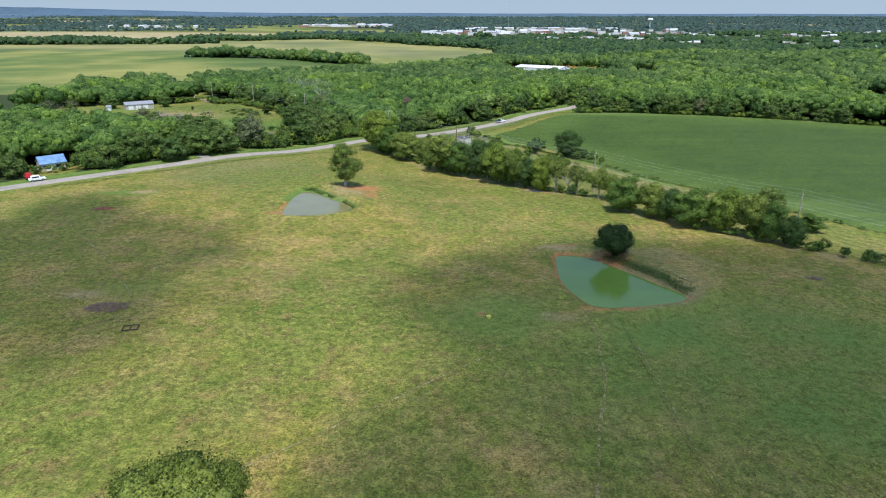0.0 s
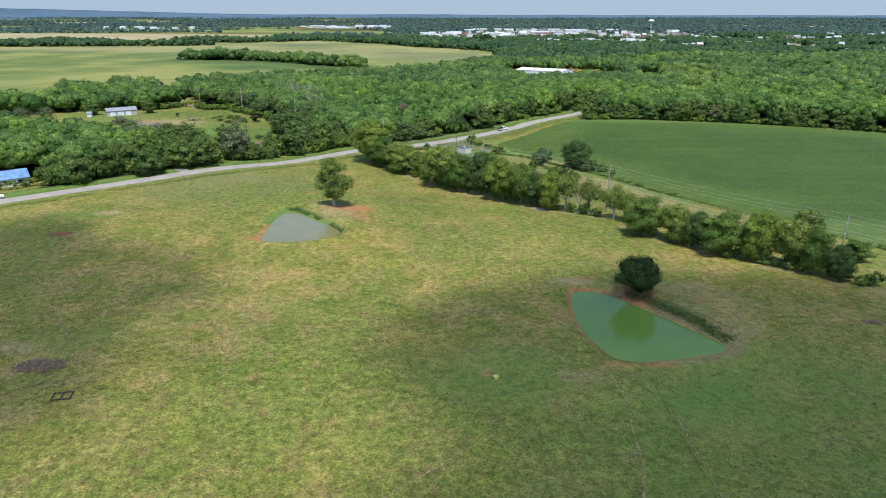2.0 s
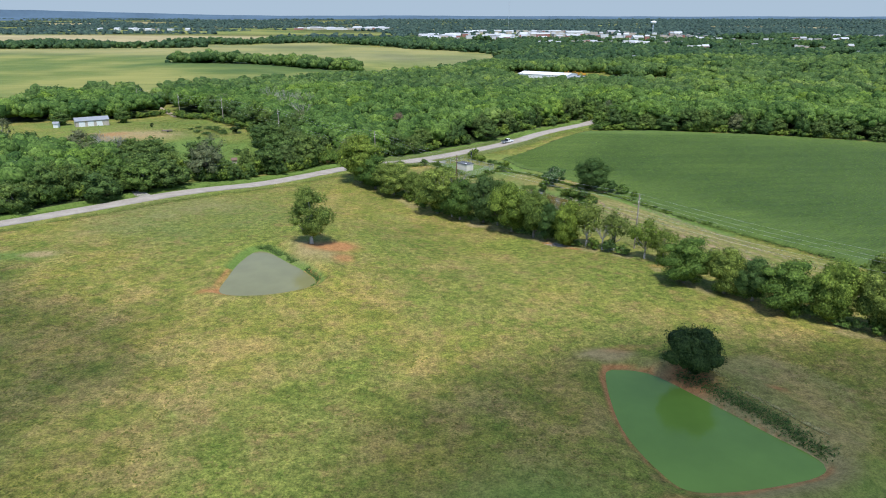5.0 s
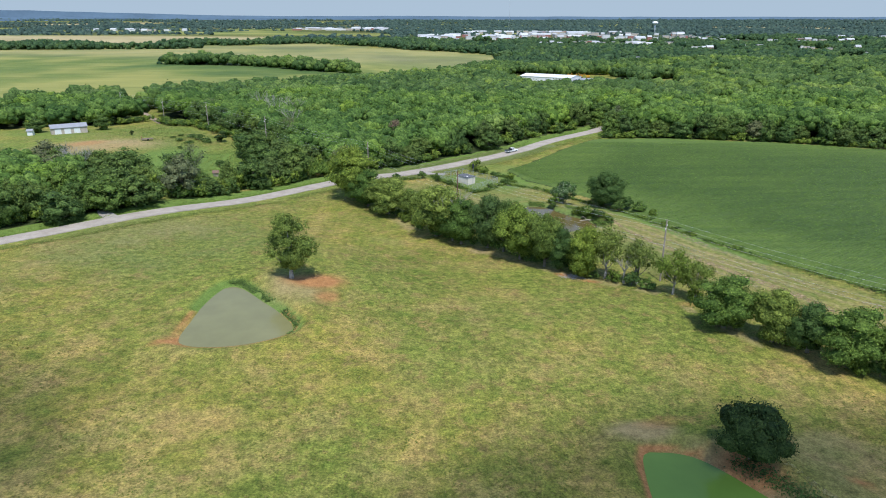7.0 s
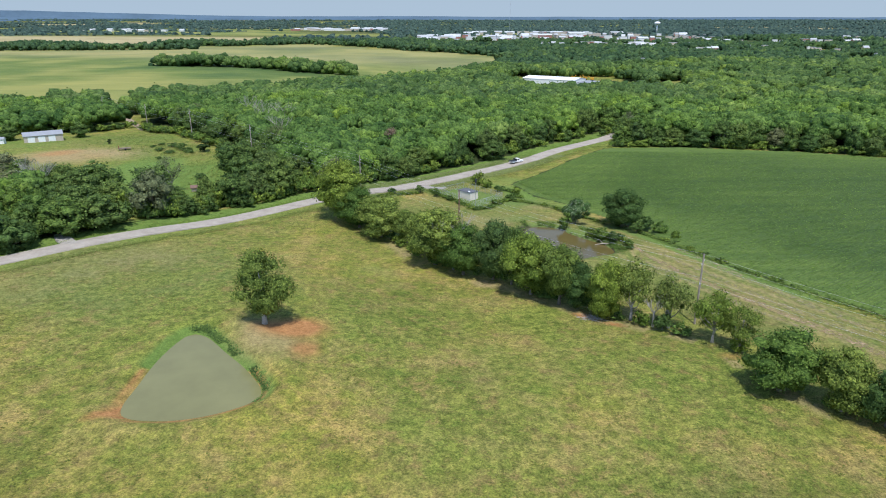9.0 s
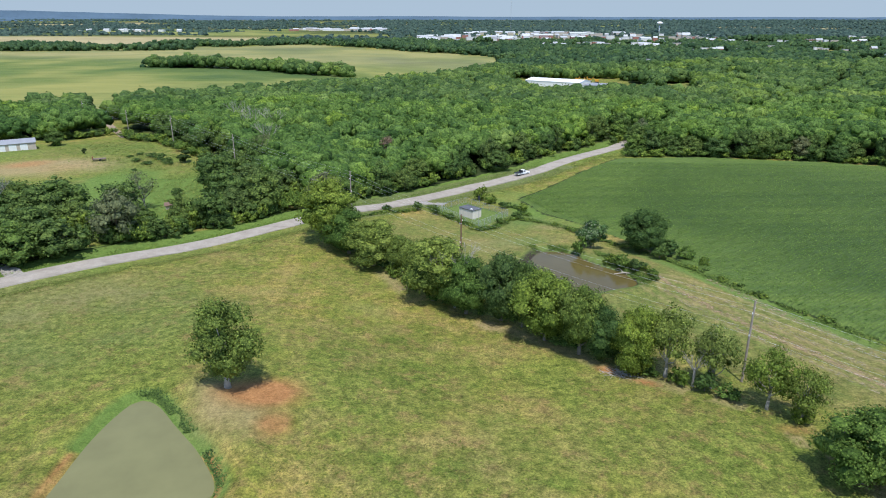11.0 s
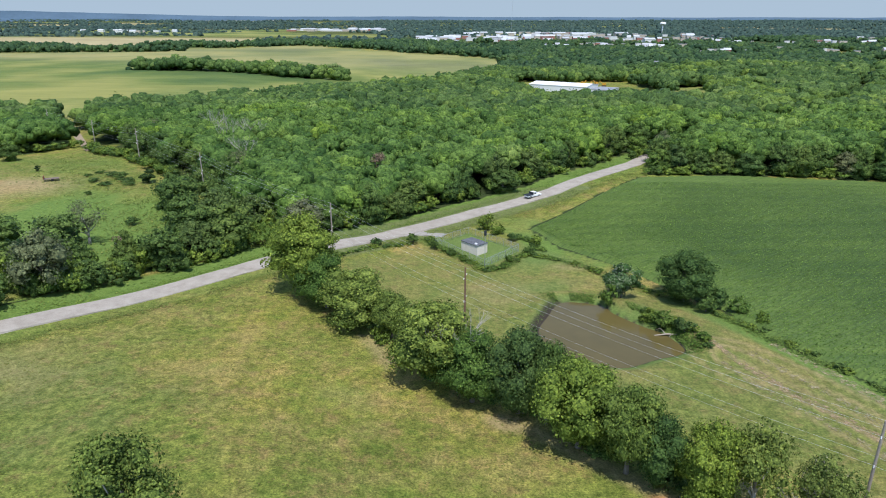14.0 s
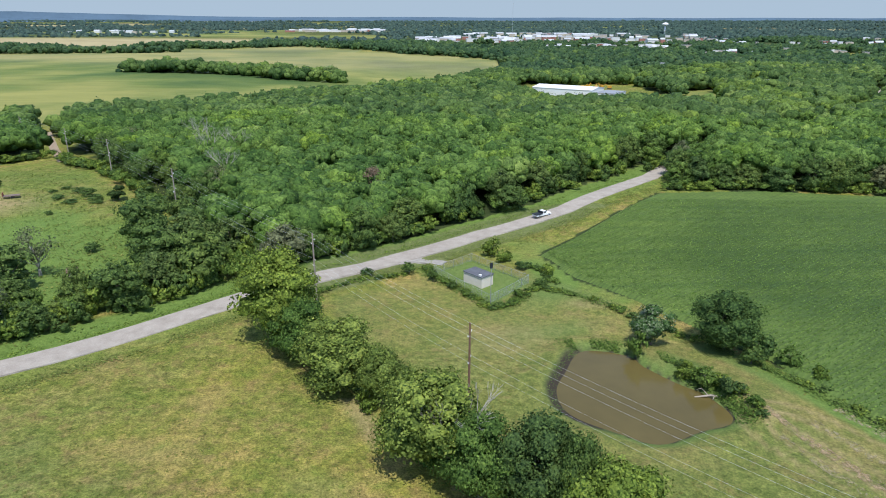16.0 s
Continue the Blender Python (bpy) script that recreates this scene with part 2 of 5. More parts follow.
# leaves bluer with distance: air haze put into the base colour
LEAF_FAR_HAZED = foliage("leaf_far_hazed", (0.050, 0.094, 0.050), (0.082, 0.132, 0.066), (0.122, 0.176, 0.084), 0.3, 0.06, True, 0.3, 0.4)
LEAF_DISTANT_HAZED = foliage("leaf_distant_hazed", (0.034, 0.062, 0.060), (0.050, 0.084, 0.078), (0.068, 0.104, 0.088), 0.1, 0.02, leafy_scale=0.12)
BARK = plain("bark", (0.20, 0.17, 0.13), 0.9, vary=0.5, scale=1.5)
BARK_PALE = plain("bark_pale", (0.38, 0.35, 0.30), 0.9, vary=0.4, scale=1.5)


def ground_material():
    m, nt, b = material("pasture_grass", 0.9, 0.0, 0.12)
    co = nt.nodes.new("ShaderNodeTexCoord").outputs["Object"]

    def attr(name):
        a = nt.nodes.new("ShaderNodeAttribute")
        a.attribute_name = name
        s = nt.nodes.new("ShaderNodeSeparateColor")
        nt.links.new(a.outputs["Color"], s.inputs[0])
        return s.outputs[0], s.outputs[1], s.outputs[2]
    big, mid_, fine, tiny = tex(nt, 0.022, 5, 0.6, coord=co), tex(nt, 0.13, 7, 0.7, coord=co), tex(nt, 0.8, 6, 0.75, coord=co), tex(nt, 3.4, 5, 0.75, coord=co)
    col = ramp(nt, mid_, [(0.30, (0.120, 0.158, 0.028)), (0.46, (0.190, 0.194, 0.042)), (0.58, (0.270, 0.226, 0.072)), (0.72, (0.275, 0.205, 0.080))])
    col = mix(nt, 0.85, col, ramp(nt, tex(nt, 0.042, 4, 0.6, coord=co), [(0.36, (0.68, 0.80, 0.70)), (0.50, (1, 1, 1)), (0.63, (1.20, 1.10, 1.02))]), "MULTIPLY")
    green = ramp(nt, fine, [(0.3, (0.105, 0.146, 0.024)), (0.7, (0.195, 0.224, 0.046))])
    col = mix(nt, ramp(nt, big, [(0.40, (0.85, 0.85, 0.85)), (0.56, (0.0, 0.0, 0.0))]), col, green)
    straw = tex(nt, 0.30, 6, 0.7, coord=co)
    col = mix(nt, ramp(nt, straw, [(0.52, (0, 0, 0)), (0.66, (0.75, 0.75, 0.75))]), col, (0.225, 0.165, 0.062))
    col = mix(nt, ramp(nt, straw, [(0.32, (0.5, 0.5, 0.5)), (0.44, (0, 0, 0))]), col, (0.112, 0.172, 0.026))
    col = mix(nt, 0.9, col, ramp(nt, fine, [(0.32, (0.46, 0.50, 0.48)), (0.5, (0.96, 0.97, 0.98)), (0.68, (1.50, 1.42, 1.38))]), "MULTIPLY")
    col = mix(nt, 0.8, col, ramp(nt, tiny, [(0.35, (0.42, 0.45, 0.42)), (0.63, (1.64, 1.55, 1.46))]), "MULTIPLY")

    def cover(base, mask, colour, rag=0.6):
        k = calc(nt, "ADD", mask, calc(nt, "MULTIPLY", calc(nt, "SUBTRACT", fine, 0.5), rag))
        k = calc(nt, "MULTIPLY", k, mask)
        k = ramp(nt, k, [(0.08, (0, 0, 0)), (0.75, (1, 1, 1))])
        return mix(nt, k, base, colour)
    dry, lush, dirt = attr("cover")
    field, tan, wood = attr("use")
    track, mud, mown = attr("wear")
    grain = ramp(nt, tiny, [(0.3, (0.7, 0.7, 0.7)), (0.7, (1.25, 1.25, 1.25))])
    col = cover(col, lush, mix(nt, 1.0, ramp(nt, fine, [(0.3, (0.100, 0.165, 0.032)), (0.7, (0.175, 0.250, 0.054))]), grain, "MULTIPLY"))
    col = cover(col, mown, mix(nt, 1.0, ramp(nt, fine, [(0.3, (0.105, 0.138, 0.042)), (0.7, (0.185, 0.200, 0.078))]), grain, "MULTIPLY"))
    col = cover(col, dry, mix(nt, 1.0, ramp(nt, fine, [(0.3, (0.235, 0.182, 0.080)), (0.7, (0.40, 0.318, 0.145))]), grain, "MULTIPLY"))
    col = cover(col, dirt, mix(nt, 1.0, ramp(nt, fine, [(0.3, (0.27, 0.125, 0.045)), (0.7, (0.50, 0.255, 0.100))]), grain, "MULTIPLY"))
    col = cover(col, track, mix(nt, 1.0, (0.42, 0.30, 0.19), grain, "MULTIPLY"), 0.3)
    col = cover(col, mud, mix(nt, 1.0, (0.055, 0.044, 0.032), grain, "MULTIPLY"), 0.3)
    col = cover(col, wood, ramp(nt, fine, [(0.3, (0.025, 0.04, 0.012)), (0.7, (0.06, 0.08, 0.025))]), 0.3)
    crop = ramp(nt, tex(nt, 0.006, 4, 0.55, coord=co), [(0.36, (0.068, 0.114, 0.034)), (0.47, (0.138, 0.178, 0.046)), (0.59, (0.262, 0.258, 0.076))])
    stretch = nt.nodes.new("ShaderNodeMapping")
    stretch.inputs["Scale"].default_value, stretch.inputs["Rotation"].default_value = (0.01, 0.12, 1), (0, 0, 0.35)
    nt.links.new(co, stretch.inputs[0])
    crop = mix(nt, 0.6, crop, ramp(nt, tex(nt, 1.0, 4, coord=stretch.outputs[0]), [(0.3, (0.7, 0.75, 0.7)), (0.7, (1.25, 1.2, 1.2))]), "MULTIPLY")
    col = mix(nt, field, col, crop)
    col = mix(nt, tan, col, ramp(nt, tex(nt, 0.02, 4, coord=co), [(0.3, (0.30, 0.25, 0.125)), (0.7, (0.42, 0.35, 0.185))]))
    nt.links.new(col, b.inputs["Base Color"])
    h = calc(nt, "ADD", calc(nt, "MULTIPLY", fine, 0.6), calc(nt, "MULTIPLY", tiny, 0.4))
    bump(nt, b, h, 1.0, 0.42)
    return m


def spread(lo, hi, pitch, out_lo, out_hi, grow=1.09):
    """Sample places: even between lo and hi, then wider and wider."""
    mid_ = list(np.arange(lo, hi + pitch / 2, pitch))
    a, d = mid_[-1], pitch
    while a < out_hi:
        d *= grow
        a += d
        mid_.append(a)
    a, d = mid_[0], pitch
    while a > out_lo:
        d *= grow
        a -= d
        mid_.insert(0, a)
    return np.array(mid_)


def build_ground():
    xs, ys = spread(-112, 112, 1.15, -4600, 4600), spread(38, 335, 1.1, -1500, 4650)
    X, Y = np.meshgrid(xs, ys)
    x, y = X.ravel(), Y.ravel()
    z = ground(x, y)
    nx, ny = len(xs), len(ys)
    i = (np.arange(ny - 1)[:, None] * nx + np.arange(nx - 1)[None]).ravel()
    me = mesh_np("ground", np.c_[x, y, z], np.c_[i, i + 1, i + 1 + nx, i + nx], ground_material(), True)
    blot = hash_noise(x, y, 14, 11) * 0.6 + hash_noise(x, y, 4, 12) * 0.4
    road = line_dist(x, y, ROAD)
    pond = [poly_dist(x, y, o) for o, _ in LEVELS]
    hedge = line_dist(x, y, HEDGE_LINE)

    def spot(cx, cy, rx, ry=None, turn=0.0):
        c, s = math.cos(turn), math.sin(turn)
        u, v = (x - cx) * c + (y - cy) * s, -(x - cx) * s + (y - cy) * c
        return np.clip(1.35 - np.hypot(u / rx, v / (ry or rx)), 0, 1)

    swath = line_dist(x, y, [(49, 237), (55, 228), (66, 208), (90, 166), (125, 108)])

    def clip(*a):
        out = a[0]
        for k in a[1:]:
            out = np.maximum(out, k)
        return np.clip(out, 0, 1)
    dry = clip(spot(-137, 334, 29, 18, 0.05) * 1.3 * (0.5 + 0.6 * blot), spot(-120, 300, 26, 10, 0.2) * 0.5 * blot, 0.75 * step(3.5, 0.5, hedge) * (blot > 0.5), spot(-70, 222, 50, 26, 0.75) * 0.5 * (0.3 + blot), spot(14, 170, 26, 18, -0.6) * 0.4 * (0.4 + blot), spot(-25, 120, 30, 26) * 0.35 * (0.4 + blot), spot(9, 217, 4.5, 2.5, -0.6), 0.8 * step(7, 1, pond[0]) * step(24, 34, x), step(1.0, -2.5, poly_dist(x, y, [(38, 141), (49.4, 143.7), (56, 139.5), (60.3, 131.6), (58.7, 123), (51.8, 114.8), (47.5, 114), (43, 124), (37, 135)])) * (0.35 + 0.55 * blot), spot(-27.5, 184.5, 7, 11, 0.7) * (0.6 + 0.5 * blot),
               spot(26, 142, 6, 3), spot(-46, 182, 2.5, 7, -0.2) * 0.45 * blot, spot(-86, 181, 5, 3), spot(-66, 109, 6, 3) * 0.8,
               0.45 * step(3.2, 1, np.abs(road - 9)) * (x > 10) * blot * (line_dist(x, y, [(14, 318), (26, 312), (30, 300)]) > 12), step(11, 6, swath) * (0.25 + 0.35 * blot + 0.35 * np.cos(swath * math.tau / 3.4)), spot(16, 258, 22, 12, 0.6) * 0.4 * (0.3 + blot), spot(10, 262, 24, 16, 0.6) * 0.5 * (0.3 + blot), spot(30, 280, 8, 4) * 0.6, spot(20, 104, 6, 3) * 0.7)
    dam = step(2.2, 0.6, line_dist(x, y, [(34.5, 137), (39, 131), (44, 123.6), (47.6, 116.5)]))
    lush = clip(dam * (0.4 + 0.7 * blot), step(7.6, 5.8, road) * np.where(y > np.interp(x, [p[0] for p in ROAD], [p[1] for p in ROAD]), 1.0, 0.6), step(14, 9, road) * (y > np.interp(x, [p[0] for p in ROAD], [p[1] for p in ROAD])) * 0.9, step(1, -8, poly_dist(x, y, YARD)) * (0.30 + 0.6 * blot + 0.5 * step(335, 305, y) * step(-125, -100, x)), spot(52, 90, 62, 42) * (0.45 + 0.5 * blot), spot(10, 104, 18, 16) * 0.7, spot(25, 290, 9, 16, -0.6) * 0.9, spot(-2, 299, 6, 6) * 0.8, step(1.5, -0.5, poly_dist(x, y, [(-2, 297), (7.4, 306), (19.5, 292), (10, 280)])), step(12, 6, line_dist(x, y, [(16, 314), (25, 308), (28, 298), (34, 287)])) * (0.5 + 0.5 * blot), step(4.5, 1.5, line_dist(x, y, [(47, 262), (55, 250), (60, 240), (66, 226), (74, 212)])) * (0.6 + 0.5 * blot), spot(62, 244, 5, 22, 0.55) * 0.8, step(3.0, 1.0, pond[1]) * ((x > -40) | (y > 176)) * (y > 166), step(4, 0.8, pond[2]) * 0.9, spot(-13, 215, 12, 16) * blot,
                spot(40, 252, 5, 9, 0.6) * 0.9, spot(20, 268, 14, 5, 0.3) * 0.7, spot(-90, 180, 12, 5) * 0.8, spot(-58, 112, 14, 8, 0.3) * 0.5, spot(0, 190, 30, 12, -0.6) * 0.5 * blot)
    dirt = clip(step(1.3, 0.2, np.abs(pond[0] - 0.3)) * (blot * 0.6 + 0.55) * (1 - 0.85 * dam), step(1.4, 0.2, np.abs(pond[1] - 0.5)) * (y < 176) * (0.3 + blot * 0.8), spot(-24.5, 188, 7.5, 5.5) * (0.75 + 0.5 * blot), spot(-21, 181, 3.5, 5) * (0.4 + 0.8 * blot), spot(-44, 163.5, 3.5, 1.6, 0.5) * (0.2 + 0.9 * blot),
                spot(36.5, 134.5, 4, 6, 0.5), spot(48, 131.5, 2.2, 1.4, -0.5) * 0.9, spot(28.7, 143.7, 5, 2.4, 0.2) * 0.6, spot(22.5, 105.5, 4, 1.6, -0.2) * 0.55, spot(-88, 163, 3.2, 1.8), spot(-58.4, 103.5, 4.2, 2.4) * 0.55, spot(33, 108, 4, 1.6) * 0.8, spot(27, 108, 5, 2.2) * 0.7, spot(6.5, 104.5, 1.6, 1.2) * 0.8,
                spot(-146, 338, 12, 9, 0.2) * 0.7, spot(-132, 332, 16, 10) * 0.4, spot(26.5, 200.5, 3.4, 1.6, -0.6), spot(31, 196.5, 3, 1.4, -0.6) * 0.9, spot(47, 184, 4, 2) * 0.6, spot(-76, 104, 2, 1) * 0.6)
    track = clip(step(2.2, 0.4, line_dist(x, y, [(44, 247), (46.2, 242.9), (51.6, 229.1), (61.9, 208.0), (69.6, 190.7), (88, 154)])) * 0.45, spot(6.5, 105.5, 1.6, 1.2) * 0.5)
    mud = clip(step(2.6, 0.4, np.abs(pond[2] - 0.4)) * step(28, 20, x), step(1.0, 0.1, np.abs(pond[2])) * 0.9)
    mown = clip(spot(-60, 216, 52, 34, 0.75) * 0.75 * (0.35 + 0.7 * blot), spot(-8, 205, 22, 16) * 0.4 * blot, 0.8 * step(9.5, 7.0, road) * (x > -30) * (y < 345),
                0.55 * step(1, -4, poly_dist(x, y, [(-12, 240), (-20, 262), (-24, 280), (10, 312), (30, 292), (52, 262), (60, 240), (98, 176), (80, 150), (40, 205), (12, 232)])))
    soil = (poly_dist(x, y, SOY) < 1.0)
    field = clip(step(3, -3, poly_dist(x, y, FAR_FIELD)), (y > 1500) * (hash_noise(x, y * 2.2, 420, 8) > 0.60) * 0.9, step(2, -2, poly_dist(x, y, LAWN)))
    tan = clip(0.42 * step(3, -3, poly_dist(x, y, FAR_FIELD)) * step(760, 900, y + 0.25 * x) * (0.5 + 0.6 * hash_noise(x, y, 130, 19)), step(5, -5, poly_dist(x, y, TAN_FIELD)), (y > 1700) * (hash_noise(x, y * 2.2, 380, 9) > 0.74))
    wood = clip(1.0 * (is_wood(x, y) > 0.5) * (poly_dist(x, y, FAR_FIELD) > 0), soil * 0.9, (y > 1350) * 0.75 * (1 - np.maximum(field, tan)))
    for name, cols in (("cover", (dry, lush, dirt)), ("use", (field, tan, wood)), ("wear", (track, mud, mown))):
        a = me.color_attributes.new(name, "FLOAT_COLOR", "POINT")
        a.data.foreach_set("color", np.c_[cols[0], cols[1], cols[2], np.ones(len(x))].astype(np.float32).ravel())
    tagged(link("ground", me), "rolling green and straw-yellow pasture with bare red earth", "ground", kind="structure")


def is_wood(x, y):
    """1 where woodland stands."""
    x, y = np.asarray(x, float), np.asarray(y, float)
    road = line_dist(x, y, ROAD)
    side = y - np.interp(x, [p[0] for p in ROAD], [p[1] for p in ROAD])
    w = (side > 0) & (road > np.where(y > 396, 5.5, 9.5)) & (y < 1080)
    w |= (poly_dist(x, y, SOY) > 3) & (side < 0) & (y > np.interp(x, [64, 150, 235, 340, 700], [356, 354, 314, 266, 150])) & (x > 70) & (y < 1080) & (road > np.where(y > 385, 5.0, 8.0))
    w &= (poly_dist(x, y, YARD) > 0) & (line_dist(x, y, LANE) > 7)
    w &= (poly_dist(x, y, FAR_FIELD) > 0) & (poly_dist(x, y, DEPOT) > 0)
    w &= poly_dist(x, y, LAWN) > 0
    for cx, cy in ((-142.3, 409.2), (-104.8, 365.8), (-68.0, 323.5), (-139, 404), (-101, 361)):
        w &= np.hypot(x - cx, y - cy) > 6
    w &= np.hypot(x + 130, y - 212) > 10
    for cx, cy, size, turn in HOMES:
        w &= np.hypot(x - cx, (y - cy + size * 0.8) * 0.6) > size * 0.75 + 3
    w |= line_dist(x, y, [(-286, 803), (-250, 794), (-180, 772), (-130, 748), (-102, 750)]) < 9 + 11 * hash_noise(x, y, 40, 2)
    w |= line_dist(x, y, [(-700, 1130), (-480, 1150), (-400, 1175)]) < 16 * hash_noise(x, y, 60, 4)
    w |= (line_dist(x, y, [(-420, 1235), (-260, 1390), (0, 1160), (70, 1050)]) < 8) & (hash_noise(x, y, 45, 16) > 0.5)
    far = y >= 1080
    right = x > -60 + (y - 1080) * -0.15
    dens = hash_noise(x, y * 1.8, 260, 6) * 0.65 + hash_noise(x, y * 2.5, 90, 7) * 0.35
    w |= far & right & (dens > np.where((y > 1150) & (y < 2000) & (x < 620), 0.44, 0.30)) & (poly_dist(x, y, FAR_FIELD) > 0)
    w |= far & ~right & (dens > 0.52) & (poly_dist(x, y, TAN_FIELD) > 0) & (poly_dist(x, y, FAR_FIELD) > 20)
    for cx, cy, sx, sy, n, big in TOWN:
        w &= ~((((x - cx) / (sx * 1.1)) ** 2 + ((y - cy + 15) / (sy * 1.25)) ** 2 < 1) & (hash_noise(x, y, 55, 15) > (0.22 if cy > 1250 else 0.55)))
    return w.astype(float)


build_ground()

# ---------------------------------------------------------------- water
def water(name, outline, level, colour, label):
    m, nt, b = material(name + "_water", 0.10, 0.0, 0.5)
    b.inputs["IOR"].default_value = 1.33
    col = ramp(nt, tex(nt, 0.12, 4), [(0.3, tuple(0.88 * k for k in colour)), (0.7, tuple(1.1 * k for k in colour))])
    nt.links.new(col, b.inputs["Base Color"])
    bump(nt, b, tex(nt, 2.4, 4), 0.30, 0.04)
    bm = bmesh.new()
    cx, cy = sum(p[0] for p in outline) / len(outline), sum(p[1] for p in outline) / len(outline)
    vs = [bm.verts.new((cx + (px - cx) * 1.04, cy + (py - cy) * 1.04, level)) for px, py in outline]
    f = bm.faces.new(vs)
    bmesh.ops.recalc_face_normals(bm, faces=[f])
    if f.normal.z < 0:
        f.normal_flip()
    me = bpy.data.meshes.new(name)
    bm.to_mesh(me)
    bm.free()
    me.materials.append(m)
    tagged(link(name, me), label, "pond", kind="structure")


water("water_east", POND_EAST, 6.6, (0.13, 0.220, 0.036), "murky turquoise-green farm pond with red clay rim")
water("water_west", POND_WEST, 8.4, (0.19, 0.182, 0.078), "still olive-grey farm pond with grassy banks")
water("water_north", POND_NORTH, 3.8, (0.112, 0.088, 0.029), "shallow brown pond with dark muddy shore")


# ---------------------------------------------------------------- road
def road_strip(name, pts, width, mat, label, lift, cuts=4.0, drape=False):
    pts = [Vector((a, b, 0)) for a, b in pts]
    dense = []
    for a, b in zip(pts, pts[1:]):
        n = max(1, int((b - a).length / cuts))
        dense += [a.lerp(b, k / n) for k in range(n)]
    dense.append(pts[-1])
    V, F = [], []
    for i, q in enumerate(dense):
        d = (dense[min(i + 2, len(dense) - 1)] - dense[max(i - 2, 0)]).normalized()
        n = Vector((-d.y, d.x, 0))
        z = (gz(q.x, q.y) if drape else float(land(np.array([q.x]), np.array([q.y]))[0])) + lift
        for k, dz in ((-1.04, -0.35), (-1, 0), (0, 0.06), (1, 0), (1.04, -0.35)):
            w = k * width / 2 + (hash_noise(q.x, q.y, 3, 21 + k) - 0.5) * min(0.18, width * 0.4)
            V.append((q.x + n.x * w, q.y + n.y * w, z + dz))
    for i in range(len(dense) - 1):
        for k in range(4):
            F.append((i * 5 + k, i * 5 + 5 + k, i * 5 + 6 + k, i * 5 + 1 + k))
    me = mesh_np(name, V, np.array(F)[:, ::-1], mat, False)
    return tagged(link(name, me), label, "path" if name == "path" else "road", kind="structure")


def asphalt():
    m, nt, b = material("worn_road", 0.9, 0.0, 0.15)
    co = nt.nodes.new("ShaderNodeTexCoord").outputs["Object"]
    col = ramp(nt, tex(nt, 0.35, 6, 0.7, coord=co), [(0.3, (0.29, 0.25, 0.205)), (0.55, (0.375, 0.33, 0.275)), (0.75, (0.43, 0.38, 0.32))])
    col = mix(nt, 0.5, col, ramp(nt, tex(nt, 7, 3, coord=co), [(0.3, (0.7, 0.7, 0.7)), (0.7, (1.2, 1.2, 1.2))]), "MULTIPLY")
    patch = ramp(nt, tex(nt, 0.09, 3, coord=co), [(0.60, (0, 0, 0)), (0.66, (1, 1, 1))])
    col = mix(nt, calc(nt, "MULTIPLY", patch, 0.35), col, (0.22, 0.21, 0.20))
    nt.links.new(col, b.inputs["Base Color"])
    bump(nt, b, tex(nt, 7, 3, coord=co), 0.2, 0.02)
    return m


ASPHALT = asphalt()
GRAVEL = plain("gravel", (0.34, 0.31, 0.265), 0.95, vary=0.35, scale=1.5)
road_strip("road", ROAD, 5.6, ASPHALT, "pale worn two-lane country road with crumbling edges", 0.16)
road_strip("driveway", [(-12.5, 301.5), (-6.5, 304.8), (-2, 305.2), (1, 303.4)], 3.0, GRAVEL, "short pale gravel apron off the road", 0.10, 0.7, True)
road_strip("lane_apron", [(-81.5, 228.2), (-83.5, 230.2), (-86.0, 232.6), (-88.2, 235.0), (-90.2, 238.0)], 3.2, GRAVEL, "short gravel lane leading into the trees", 0.12, 0.7)
DIRT = plain("pale_dirt", (0.33, 0.26, 0.18), 0.95, vary=0.35, scale=0.8)
road_strip("lane", [(-141, 402), (-147, 411), (-158, 427), (-170, 446), (-184, 468)], 3.2, DIRT, "pale dirt lane between dark woods", 0.10, 2.0)


def worn_earth(name, colour, bare):
    """Trodden earth with grass growing back through it."""
    m = plain(name, colour, 0.95, vary=0.35, scale=0.9)
    nt = m.node_tree
    thin = nt.nodes.new("ShaderNodeBsdfTransparent")
    ms = nt.nodes.new("ShaderNodeMixShader")
    nt.links.new(ramp(nt, tex(nt, 1.1, 5, 0.7), [(0.5 - bare, (0, 0, 0)), (0.72 - bare, (1, 1, 1))]), ms.inputs[0])
    nt.links.new(thin.outputs[0], ms.inputs[1])
    nt.links.new(nt.nodes["Principled BSDF"].outputs[0], ms.inputs[2])
    nt.links.new(ms.outputs[0], nt.nodes["Material Output"].inputs[0])
    return m


